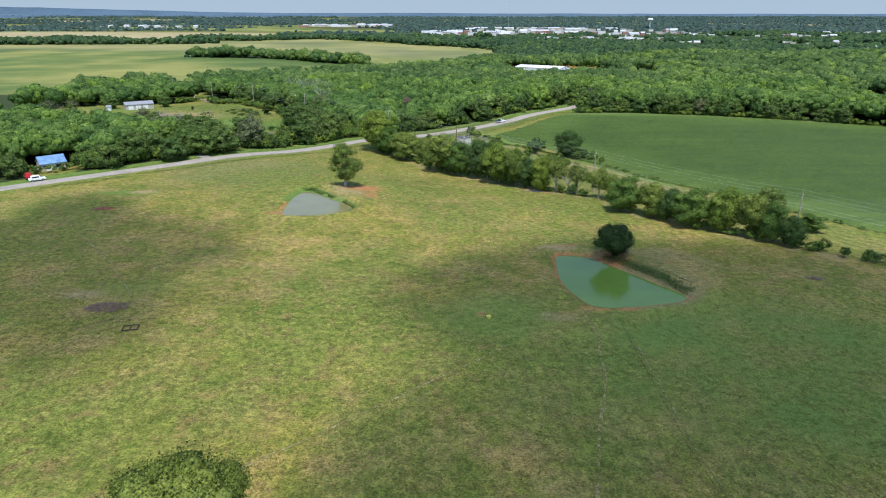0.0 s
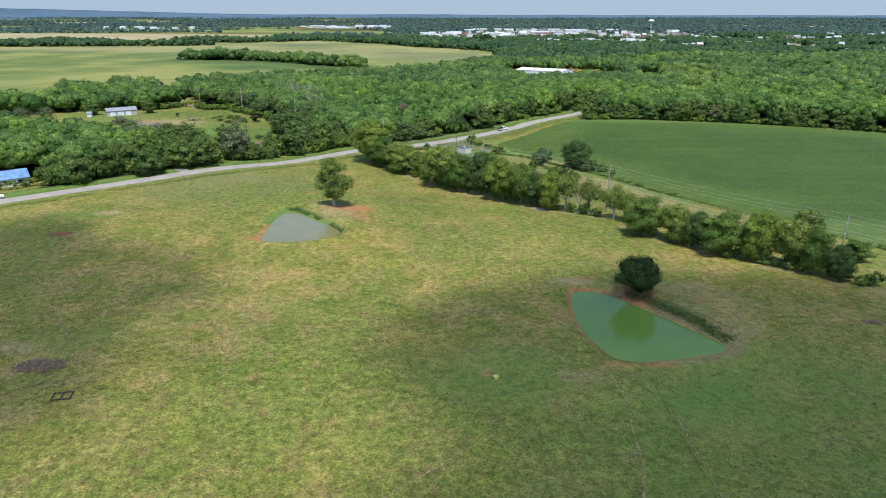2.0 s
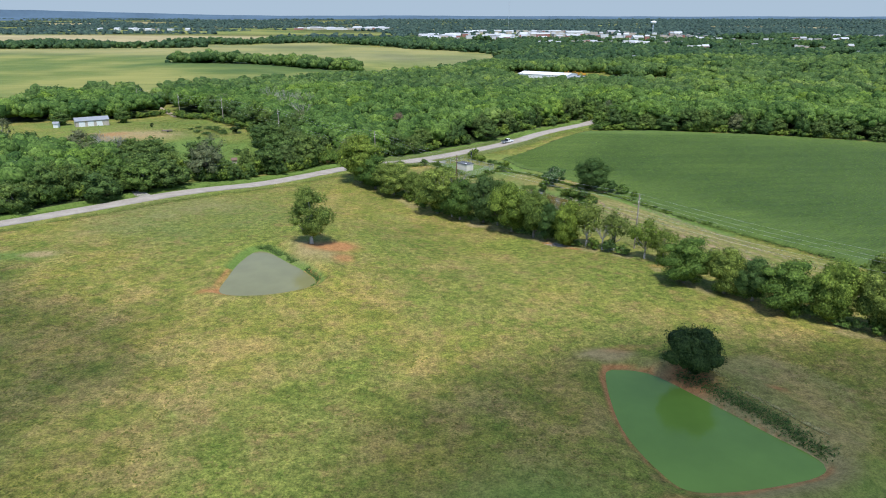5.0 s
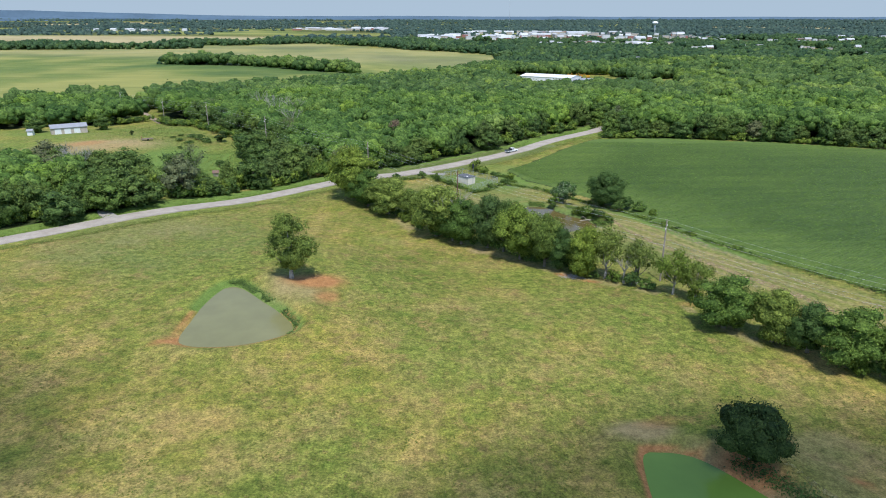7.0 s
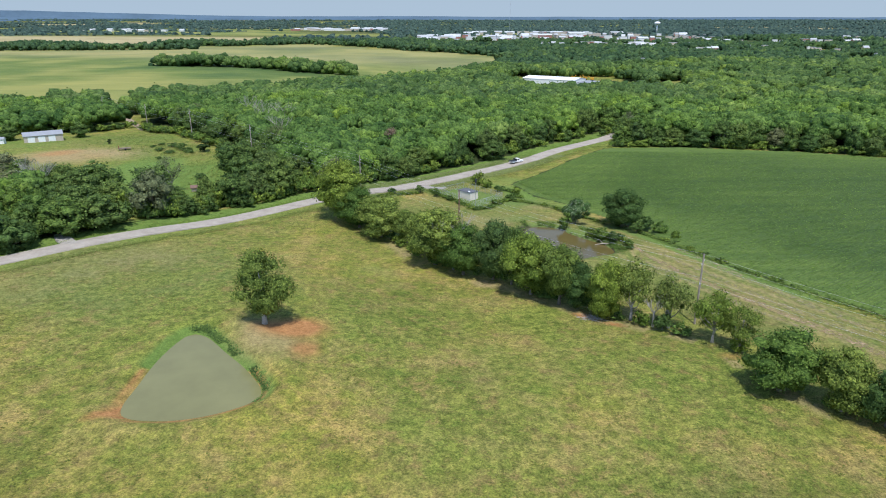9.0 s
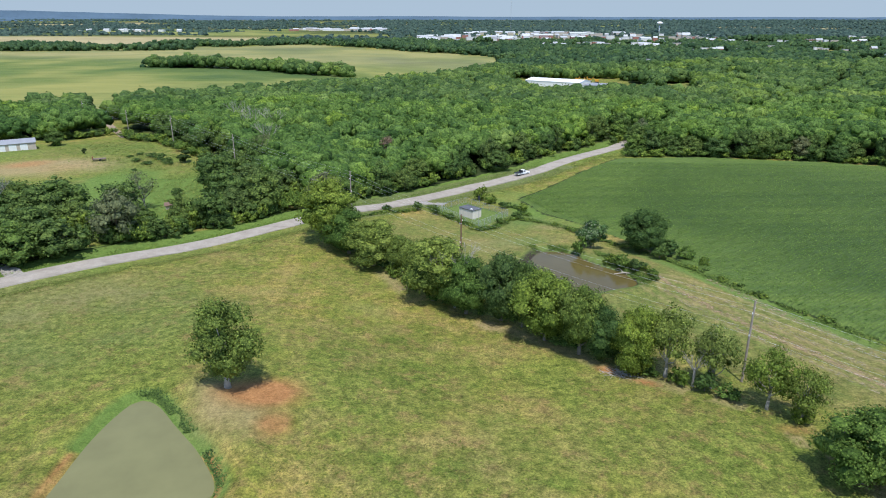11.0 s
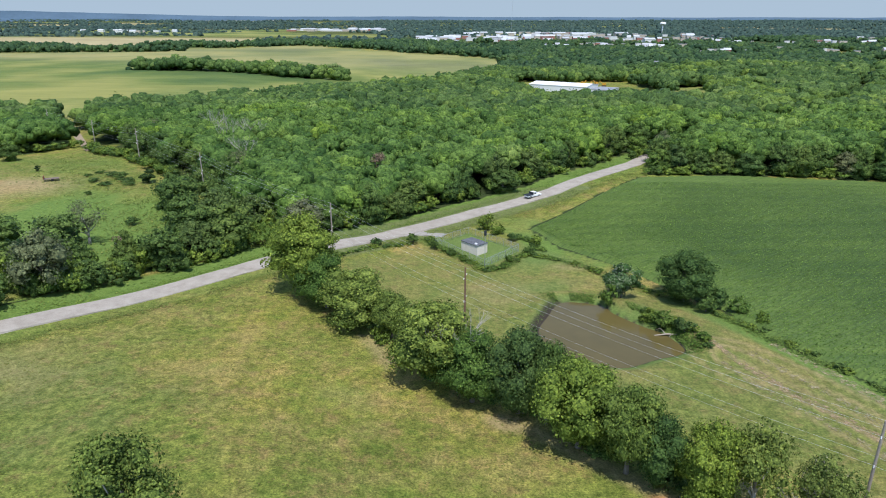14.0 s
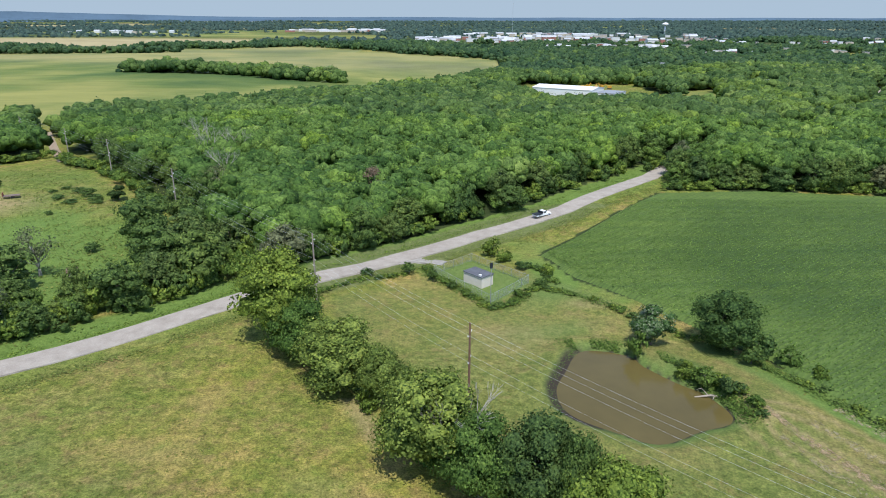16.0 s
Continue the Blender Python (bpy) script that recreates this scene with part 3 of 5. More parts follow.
COW_PATH = worn_earth("cow_path_earth", (0.31, 0.27, 0.105), 0.10)
DARK_PATH = worn_earth("rut_earth", (0.185, 0.180, 0.058), 0.04)
RED_RUT = worn_earth("red_rut_earth", (0.38, 0.275, 0.155), 0.06)
STRAW = worn_earth("mown_straw", (0.36, 0.30, 0.165), 0.02)
for pts, width, mat, label in (
        ([(24.6, 104), (25.4, 97), (24.1, 90.8), (23.5, 83.6), (19.7, 70.9), (16.9, 59.6), (14, 45)], 0.42, COW_PATH, "narrow pale cow path through grass"),
        ([(30.4, 104), (30.3, 97.7), (30.1, 88.4), (30.0, 77.4), (29.9, 67.9), (30.4, 59.3), (31.2, 46)], 0.22, DARK_PATH, "narrow dark rut through grass"),
        ([(31.0, 97), (30.8, 88.4), (30.7, 77.4), (30.6, 67.9), (31.1, 59.3), (31.9, 46)], 0.24, COW_PATH, "narrow pale cow path beside a rut"),
        ([(38.8, 138.5), (40.3, 135.4), (42.3, 129.8), (45.6, 124.6), (48.6, 119.5)], 0.7, COW_PATH, "trodden path along the pond dam"),
        ([(-26, 60), (-10.9, 73.6), (2.8, 86.4), (10, 93)], 0.36, COW_PATH, "narrow pale cow path through grass"),
        ([(-104, 166), (-84, 143), (-67, 124), (-55, 106)], 0.36, COW_PATH, "faint pale cow path through pasture"),
        ([(17.9, 101.2), (22.3, 105.2), (27, 107.5)], 0.5, COW_PATH, "trodden path to the pond"),
        ([(44.0, 247), (46.2, 242.9), (51.6, 229.1), (56.6, 218.3), (61.9, 208.0), (66.1, 198.4), (69.6, 190.7), (76, 176), (88, 154)], 1.1, RED_RUT, "red earth wheel rut in mown grass"),
        ([(49.8, 235.5), (53.8, 226.6), (58.6, 217), (63.8, 206.8), (68.0, 197.2), (71.4, 189.8), (78, 175)], 0.7, RED_RUT, "red earth wheel rut in mown grass"),
        ([(58.2, 243), (64.0, 229.6), (68.1, 218.6), (72.2, 207.4), (76.5, 197), (84, 183)], 2.2, STRAW, "pale strip of mown straw beside the crop"),
        ([(52.5, 239), (58.5, 226), (63.5, 214.5), (68.4, 203.5), (73.4, 192.5)], 1.6, STRAW, "pale strip of mown straw beside the crop"),
        ([(46, 236), (51, 224), (56, 213.5), (61, 203), (65, 194)], 1.4, STRAW, "pale strip of mown straw beside the crop")):
    road_strip("path", pts, width, mat, label, 0.06, 0.8, True)

# ---------------------------------------------------------------- plants
def ico(sub):
    bm = bmesh.new()
    bmesh.ops.create_icosphere(bm, subdivisions=sub, radius=1.0)
    v = np.array([tuple(a.co) for a in bm.verts])
    f = np.array([[a.index for a in q.verts] for q in bm.faces])
    bm.free()
    return v, f


ICO1, ICO2 = ico(1), ico(2)


def unit(v):
    return v / (np.linalg.norm(v, axis=-1, keepdims=True) + 1e-9)


def blobs(centres, radii, base, r, rough=0.22, squash=0.85):
    """Lumpy bodies of foliage at many places at once."""
    v, f = base
    n, k = len(centres), len(v)
    q = unit(r.normal(0, 1, (n, 4)))
    w, a, b, c = q.T
    turn = np.stack([1 - 2 * (b * b + c * c), 2 * (a * b - c * w), 2 * (a * c + b * w), 2 * (a * b + c * w), 1 - 2 * (a * a + c * c), 2 * (b * c - a * w), 2 * (a * c - b * w), 2 * (b * c + a * w), 1 - 2 * (a * a + b * b)], 1).reshape(n, 3, 3)
    v = np.einsum("nij,kj->nki", turn, v)
    out = v.reshape(-1, 3)
    V = v * (1 + r.uniform(-rough, rough, (n, k, 1)))
    V = V * np.asarray(radii).reshape(n, 1, 1) * np.array([1, 1, squash]) + np.asarray(centres).reshape(n, 1, 3)
    F = f[None] + (np.arange(n) * k)[:, None, None]
    return V.reshape(-1, 3), F.reshape(-1, 3), out


def leaves(points, normals, size, r, tilt=0.5, soft=0.5):
    """Small bent leaf clumps, each of two triangles, that catch light like the billow they belong to."""
    n = len(points)
    d = unit(normals + r.normal(0, tilt, (n, 3)))
    a = unit(np.cross(d, r.normal(0, 1, (n, 3))))
    b = np.cross(d, a)
    s = (np.asarray(size) * r.uniform(0.6, 1.35, n))[:, None]
    w = s * r.uniform(0.5, 0.9, (n, 1))
    V = np.stack([points - a * s, points - b * w + d * s * 0.25, points + a * s, points + b * w + d * s * 0.15], 1).reshape(-1, 3)
    i = np.arange(n)[:, None] * 4
    F = np.concatenate([i + np.array([[0, 1, 2]]), i + np.array([[0, 2, 3]])], 1).reshape(-1, 3)
    return V, F, np.repeat(unit(normals * soft + d * (1 - soft)), 4, axis=0)


def join(*parts_):
    V, F, N, o = [], [], [], 0
    for v, f, n in parts_:
        V.append(v)
        F.append(f + o)
        N.append(n)
        o += len(v)
    return np.concatenate(V), np.concatenate(F), np.concatenate(N)


def leafy(name, shape, mat):
    v, f, n = shape
    return mesh_np(name, v, f, mat, True, n)


def crown_shape(seed, height, radius, low, nblob, nleaf, size, body=0.72):
    """Crown of billows: blob centres fill a lopsided egg from low to the top, leaves cover them."""
    r = np.random.default_rng(seed)
    c, q = [], []
    mid_, half = (height + low) / 2, (height - low) / 2
    lean = r.uniform(-0.12, 0.12, 2) * radius
    lobes = r.uniform(0.75, 1.15, 7)
    while len(c) < nblob:
        p = r.uniform(-1, 1, 3)
        d = np.linalg.norm(p)
        if d > 1 or d < 0.3:
            continue
        lobe = lobes[int((math.atan2(p[1], p[0]) / math.tau + 0.5) * 6.99)]
        wide = radius * (0.80 + 0.20 * math.cos(p[2] * 1.9)) * 0.80 * lobe
        c.append((p[0] * wide + lean[0] * p[2], p[1] * wide + lean[1] * p[2], mid_ + p[2] * half * 0.80))
        q.append(radius * r.uniform(0.18, 0.40) * (1 - 0.2 * max(0, p[2])))
    c, q = np.array(c), np.array(q)
    core = blobs(c, q * body, ICO2 if nleaf > 8000 else ICO1, r, 0.25)
    centre = np.array([0, 0, mid_ - half * 0.3])
    core = (core[0], core[1], unit(core[2] * 0.6 + unit(core[0] - centre) * 0.6 + r.normal(0, 0.35, core[2].shape)))
    k = r.choice(nblob, nleaf, p=q ** 2 / (q ** 2).sum())
    d = r.normal(0, 1, (nleaf, 3))
    d[:, 2] = np.abs(d[:, 2]) * 0.9 - 0.3
    d = unit(d)
    pts = c[k] + d * (q[k] * r.uniform(0.68, 1.13, nleaf))[:, None]
    pts[:, 2] = np.maximum(pts[:, 2], 0.05)
    lv = leaves(pts, unit(d * 0.75 + unit(pts - centre) * 0.45), size, r)
    return join(core, lv) if body > 0 else lv, c, q


def trunk_shape(seed, height, low, radius, centres):
    """Tapered trunk that forks into limbs reaching the billows."""
    r = random.Random(seed)
    bm = bmesh.new()
    a = Vector((0, 0, -0.4))
    for k in range(4):
        b = Vector((r.uniform(-0.2, 0.2) * k, r.uniform(-0.2, 0.2) * k, (height * 0.55) * (k + 1) / 4))
        tube(bm, a, b, radius * (1 - 0.2 * k) * (1.35 if k == 0 else 1), radius * (1 - 0.2 * (k + 1)), 8)
        a = b
    for c in list(centres)[:(9 if height > 5 else 3)]:
        c = Vector([float(t) for t in c])
        s = Vector((0, 0, min(max(low * 0.8, c.z * 0.45), height * 0.5)))
        m = s.lerp(c, 0.5) + Vector((r.uniform(-0.3, 0.3), r.uniform(-0.3, 0.3), -0.3))
        tube(bm, s, m, radius * 0.42, radius * 0.26, 5)
        tube(bm, m, c, radius * 0.26, radius * 0.08, 5)
    return bm


def make_kind(seed, mat, height=10.0, radius=4.5, low=1.2, nblob=22, nleaf=1500, size=0.33, bark=None, body=0.72):
    shape, c, q = crown_shape(seed, height, radius, low, nblob, nleaf, size, body)
    crown = leafy("crown", shape, mat)
    bm = trunk_shape(seed, height, low, 0.028 * height, c)
    trunk = bpy.data.meshes.new("trunk")
    bm.to_mesh(trunk)
    bm.free()
    trunk.materials.append(bark or BARK)
    trunk.shade_smooth()
    return crown, trunk, height, radius


def plant(kind, x, y, height, radius, name, label, category, group="", turn=None):
    crown, trunk, h, rad = kind
    ob = new(name)
    s, w = height / h, radius / rad
    ob.matrix_basis = pose(x, y, gz(x, y) - 0.05, 0, 0, rng.uniform(0, 360) if turn is None else turn) @ Matrix.Diagonal((w, w, s, 1))
    tagged(ob, label, category, group)
    link("trunk", trunk, ob)
    link("crown", crown, ob)
    return ob


FINE = [make_kind(11 + k, m, nblob=64, nleaf=12500, size=0.13, low=0.0, body=0.60) for k, m in enumerate((LEAF_OLIVE, LEAF_DARK, LEAF, LEAF_YELLOW, LEAF_OLIVE, LEAF_DARK))]
OPEN = [make_kind(31 + k, m, nblob=32, nleaf=5200, size=0.145, low=1.5, body=0.4, bark=BARK_PALE) for k, m in enumerate((LEAF_OLIVE, LEAF_YELLOW, LEAF_YELLOW))]
COARSE = [make_kind(51 + k, m, nblob=56, nleaf=2600, size=0.21, low=-1.6, body=0.62) for k, m in enumerate((LEAF_EDGE, LEAF_DARK, LEAF_EDGE, LEAF, LEAF_EDGE, LEAF_GREY, LEAF_EDGE, LEAF_DARK))]
SHRUB = [make_kind(71 + k, m, height=3.0, radius=2.2, low=0.0, nblob=14, nleaf=380, size=0.21, body=0.6) for k, m in enumerate((LEAF, LEAF_DARK, LEAF_YELLOW))]


THICKET = [[crown_shape(171 + k, 3.0, 2.2, 0.0, 14, 210, 0.20, 0.7)[0], m, []] for k, m in enumerate((LEAF, LEAF_DARK, LEAF_YELLOW))]


def thicket(x, y, height, radius, r):
    """One clump of the undergrowth that is joined below."""
    THICKET[int(r.integers(3))][2].append((x, y, gz(x, y) - 0.05, radius / 2.2, height / 3.0, r.uniform(0, math.tau)))


def build_thicket(label):
    for (v, f, n), m, places in THICKET:
        p = np.array(places)
        c, s = np.cos(p[:, 5])[:, None], np.sin(p[:, 5])[:, None]
        turn = lambda q: np.stack([q[None, :, 0] * c - q[None, :, 1] * s, q[None, :, 0] * s + q[None, :, 1] * c, np.broadcast_to(q[None, :, 2], (len(p), len(q)))], 2)
        V = turn(v) * np.stack([p[:, 3], p[:, 3], p[:, 4]], 1)[:, None] + p[:, None, :3]
        F = f[None] + (np.arange(len(p)) * len(v))[:, None, None]
        tagged(link("undergrowth", leafy("undergrowth", (V.reshape(-1, 3), F.reshape(-1, 3), turn(n).reshape(-1, 3)), m)), label, "shrubs", kind="stuff")


# hedgerow trees: place, height, crown radius
HEDGE_WEST = [(-26.4, 261.0, 16.2, 6.9), (-21.5, 253.8, 11.0, 4.7), (-15.3, 246.5, 10.5, 6.6), (-8.3, 242.3, 9.3, 3.4), (-1.4, 228.5, 13.8, 6.6), (4.7, 222.6, 12.0, 4.4), (11.0, 219.7, 13.4, 4.6),
              (14.6, 216.7, 12.9, 2.8), (18.0, 211.7, 13.4, 5.2), (22.8, 206.4, 13.4, 4.0), (26.0, 204.2, 9.8, 3.6), (30.0, 199.5, 11.6, 3.6)]
HEDGE_OPEN = [(34.5, 198.6, 12.4, 4.8), (40.2, 195.0, 10.6, 4.0), (45.6, 189.0, 10.6, 3.8), (48.8, 185.8, 8.4, 3.4)]
HEDGE_EAST = [(48.8, 172.6, 10.0, 4.7), (54.8, 167.4, 9.6, 4.0), (58.7, 163.7, 9.0, 3.6), (62.3, 158.7, 10.2, 4.8), (68.4, 154.4, 11.8, 4.3), (73.6, 150.6, 11.3, 4.0), (76.9, 146.4, 10.0, 3.4), (79.6, 143.5, 7.7, 3.0),
              (86.4, 167.3, 9.6, 4.1), (91.3, 156.5, 4.8, 3.2)]
HG = "hedgerow trees along the pasture"
for k, (x, y, h, r) in enumerate(HEDGE_WEST):
    plant(FINE[(3, 2, 0, 4, 0, 2, 1, 5, 3, 4, 1, 3)[k]], x, y, h * 1.04, r * 1.22, "tree", "leafy green hedgerow tree with dense rounded billows", "tree", HG)
for k, (x, y, h, r) in enumerate(HEDGE_OPEN):
    plant(OPEN[(0, 0, 1, 2)[k]], x, y, h, r, "tree", "open-crowned hedgerow tree with bare pale trunk", "tree", HG)
for k, (x, y, h, r) in enumerate(HEDGE_EAST):
    plant(FINE[(2, 0, 1, 2, 3, 0, 2, 1, 0, 2)[k]], x, y, h * 1.03, r * 1.18, "tree", "dark green hedgerow tree casting shade on grass", "tree", HG)
# undergrowth below the hedgerow
for (ax, ay), (bx, by) in zip(HEDGE_LINE[:-2], HEDGE_LINE[1:-1]):
    n = int(math.hypot(bx - ax, by - ay) / 3.2)
    for k in range(n):
        t = (k + rng.uniform(0.2, 0.8)) / n
        x, y = ax + (bx - ax) * t + rng.uniform(0.5, 2.8), ay + (by - ay) * t + rng.uniform(0.5, 2.8)
        if 33 < x < 48 and 186 < y and rng.random() < 0.6:
            continue
        plant(SHRUB[int(rng.integers(3))], x, y, rng.uniform(1.6, 3.6), rng.uniform(1.4, 2.4), "shrub", "tangled green undergrowth shrub under hedgerow trees", "shrub", "hedgerow shrubs")
# lone trees
plant(make_kind(91, LEAF_CEDAR, 8.0, 5.0, 0.0, 90, 13000, 0.135, body=0.66), 37.0, 135.6, 7.6, 4.7, "tree", "dense dark round tree standing beside turquoise pond", "tree")
plant(make_kind(92, LEAF_OLIVE, 13.0, 5.2, 0.7, 36, 9500, 0.15, BARK_PALE, 0.52), -29.4, 189.0, 14.2, 5.9, "tree", "lone pasture tree with pale trunk on bare red earth", "tree")
plant(make_kind(93, LEAF_SUN, 10.0, 7.0, 0.8, 90, 26000, 0.13, body=0.74), -25.0, 49.0, 10.8, 7.4, "tree", "broad leafy green tree in open pasture", "tree")
plant(make_kind(94, LEAF_BLOSSOM, 8.0, 4.4, 0.8, 24, 3200, 0.2), 36.7, 262.4, 7.6, 4.4, "tree", "small tree with pale blossom heads beside brown pond", "tree")
plant(FINE[1], 49.3, 262.5, 11.4, 6.6, "tree", "large dark green tree at the soybean field edge", "tree")
for x, y, h, r in [(33.2, 258.2, 5.0, 2.2), (40.8, 248.4, 3.4, 2.4), (43.5, 245.2, 3.0, 2.3), (38.2, 250.8, 2.2, 1.8), (54.5, 259.8, 4.6, 3.2), (58.5, 257.0, 3.6, 2.6), (52, 257, 3.6, 2.8), (61, 252, 2.6, 2), (12.3, 308.5, 5.2, 3.0), (15, 305, 3.2, 2.4), (-6.8, 296.4, 2.7, 2.2), (-1.5, 292.6, 3.2, 1.6),
                   (21.5, 290, 2.2, 2.2), (24, 297, 2.6, 2.4), (19, 300, 2.2, 2.2), (2.5, 288.5, 2.0, 1.3), (5.5, 285, 1.6, 1.4), (16.0, 284.5, 1.8, 1.8), (-16, 293, 1.8, 2.0), (45.5, 242.0, 1.6, 1.6)]:
    plant(SHRUB[int(rng.integers(3))], x, y, h, r, "shrub", "leafy green bush growing in rough grass", "shrub", "bushes round the shed and pond")

BLOSSOM_SHRUB = make_kind(98, LEAF_BLOSSOM, 3.0, 2.2, 0.0, 14, 700, 0.16, body=0.6)
for x, y, h, r in ((-72.3, 266.1, 3.2, 2.2), (-70.2, 269.6, 2.6, 1.8)):
    plant(BLOSSOM_SHRUB, x, y, h, r, "shrub", "pale-flowering bush at the roadside thicket", "shrub", "flowering bushes")

# weeds along the fence, the field edge and the road
for line, n in (([(-3.5, 300), (-1.5, 295.5), (4.5, 288.0), (10, 279.0), (14, 280.5), (20.5, 289), (24, 288)], 46), ([(24, 288), (32, 281), (40, 270), (46, 265)], 18), ([(52, 258), (60, 247), (66, 232), (74, 217)], 20), ([(-25, 281), (-17, 290.5), (-7.5, 295)], 18), ([(20, 302), (24, 297), (25, 290)], 10), ([(38, 255), (42, 250), (46, 243), (45, 239)], 16), ([(88, 196), (99, 175), (112, 155)], 10)):
    P = np.array(line, float)
    for k in range(n):
        t = (k + rng.uniform(0, 1)) / n * (len(P) - 1)
        i = min(int(t), len(P) - 2)
        q = P[i] + (P[i + 1] - P[i]) * (t - i) + rng.uniform(-0.7, 0.7, 2)
        thicket(float(q[0]), float(q[1]), rng.uniform(0.5, 1.2), rng.uniform(0.8, 1.6), rng)

# woodland: single trees along its near edge, then one body of canopy
def wood_places(x0, x1, y0, y1, pitch, seed):
    r = np.random.default_rng(seed)
    X, Y = np.meshgrid(np.arange(float(x0), x1, pitch), np.arange(float(y0), y1, pitch * 0.92))
    X[1::2] += pitch / 2
    x, y = X.ravel() + r.uniform(-0.36, 0.36, X.size) * pitch, Y.ravel() + r.uniform(-0.36, 0.36, X.size) * pitch
    ok = is_wood(x, y) > 0.5
    return x[ok], y[ok], r


def canopy(name, x, y, r, height, radius, nclump, nleaf, leaf, mat, label, core=True):
    """Round-topped crowns side by side, each a dome of billows with leaf sprays; every tree has its own size and tint."""
    n = len(x)
    z = land(x, y)
    big = r.uniform(0, 1, n)
    rad = radius * (0.66 + 0.62 * big)
    h = height * (0.76 + 0.26 * big + r.uniform(-0.08, 0.12, n)) * (0.86 + 0.28 * hash_noise(x, y, 45, 31))
    mid_ = np.c_[x, y, z + h - rad * 0.80]
    tint = np.clip(0.5 * r.random(n) + 0.5 * hash_noise(x, y, 38, 55) + r.normal(0, 0.12, n), 0, 0.9)
    tint = np.where(r.random(n) < 0.035, 0.92 + 0.08 * r.random(n), tint)
    spin = r.uniform(0, math.tau, n)
    C, R, T = [], [], []
    for k in range(nclump):
        up = 1.0 - 1.62 * (k + 0.5) / nclump + r.uniform(-0.10, 0.10, n)
        flat = np.sqrt(np.clip(1 - up * up, 0, 1))
        a = spin + k * 2.39996 + r.uniform(-0.35, 0.35, n)
        d = rad * r.uniform(0.62, 0.84, n)
        C.append(mid_ + np.c_[np.cos(a) * flat * d, np.sin(a) * flat * d, up * d * 0.66])
        R.append(rad * r.uniform(0.24, 0.40, n) * (1.0 if nclump > 9 else 1.3))
        T.append(tint)
    C, R, T = np.concatenate(C), np.concatenate(R), np.concatenate(T)
    tree = np.tile(mid_, (nclump, 1))
    v, f, o = blobs(C, R, ICO1, r, 0.26, 0.85)
    per = len(ICO1[0])
    shapes = [(v, f, unit(o * 0.8 + unit(v - np.repeat(tree, per, axis=0)) * 0.45 + r.normal(0, 0.22, o.shape)))]
    tints = [np.repeat(T, per)]
    if core:
        v, f, o = blobs(mid_, rad * 0.72, ICO1, r, 0.15, 0.9)
        shapes.append((v, f, o))
        tints.append(np.repeat(tint, per))
    if nleaf:
        k = np.repeat(np.arange(len(C)), nleaf)
        d = r.normal(0, 1, (len(k), 3))
        d[:, 2] = np.abs(d[:, 2]) - 0.1
        d[:, 1] -= 0.3
        d = unit(d)
        pts = C[k] + d * (R[k] * r.uniform(0.85, 1.16, len(k)))[:, None]
        shapes.append(leaves(pts, unit(d * 0.8 + unit(pts - tree[k]) * 0.45), leaf, r, 0.35))
        tints.append(np.repeat(T[k], 4))
    me = leafy(name, join(*shapes), mat)
    at = me.attributes.new("tint", "FLOAT", "POINT")
    at.data.foreach_set("value", np.concatenate(tints).astype(np.float32))
    return tagged(link(name, me), label, "woodland", kind="stuff")


x, y, r = wood_places(-230, 250, 200, 460, 8.0, 5)
near_edge = np.minimum(line_dist(x, y, ROAD), 400)
soy_edge = np.abs(poly_dist(x, y, SOY))
yard_edge = np.abs(poly_dist(x, y, YARD))
single = (np.minimum(np.minimum(near_edge, soy_edge + 5), yard_edge + 7) < 16) & (np.hypot(x, y - 160) < 270)
for a, b in zip(x[single], y[single]):
    if math.hypot(a + 129, b - 210) < 9:
        continue
    k = int(r.integers(0, 14))
    kind = COARSE[5] if k == 0 else COARSE[3] if k < 3 else COARSE[(0, 1, 2, 4, 6, 7)[k % 6]]
    plant(kind, a, b, r.uniform(8, 13.5), r.uniform(4.2, 6.4), "tree", "leafy green woodland tree at the wood's edge", "tree", "woodland edge trees")
# trees and scrub between the road and the clearing
ROADSIDE = [(-75.6, 256.0, 13.4, 6.0, 5), (-102.5, 280.5, 10.5, 8.0, 1), (-83.0, 242.5, 10.2, 7.2, 0), (-59.8, 273.3, 10.6, 6.4, 4), (-49.5, 285.5, 13.6, 7.4, 0), (-67.5, 306.0, 14.2, 8.0, 6), (-84.0, 276.9, 11.4, 7.6, 6), (-88.0, 237.6, 10.4, 7.0, 3),
            (-126.0, 276.9, 12.4, 8.3, 5), (-94.8, 226.5, 9.6, 6.2, 7), (-96.0, 239.0, 10.2, 6.6, 3), (-104.0, 232.0, 10.6, 6.8, 6), (-92.0, 250.0, 10.5, 7.0, 6), (-104.0, 246.0, 11.5, 7.2, 0), (-112.0, 256.0, 12.0, 7.6, 5), (-118.0, 240.0, 11.0, 7.0, 2),
            (-98.0, 264.0, 11.0, 7.0, 2), (-88.0, 262.0, 9.0, 5.6, 0), (-110.0, 271.0, 11.5, 7.4, 6), (-70.0, 261.0, 6.5, 4.4, 0), (-67.2, 272.3, 9.5, 3.0, 2), (-66.5, 268.0, 6.5, 4.0, 4), (-56.0, 281.0, 9.5, 5.6, 2), (-60.0, 292.0, 11.5, 6.4, 1), (-76.0, 266.0, 8.0, 5.0, 2), (-128.0, 258.0, 12.0, 7.6, 0),
            (-57.0, 301.0, 12.5, 7.0, 0), (-74.0, 316.0, 11.0, 6.0, 1), (-160.5, 382.0, 8.5, 4.0, 1), (-186.0, 372.0, 8.0, 4.5, 1), (-136.5, 203.5, 8.0, 4.4, 6), (-120.5, 219.0, 8.0, 4.2, 1)]
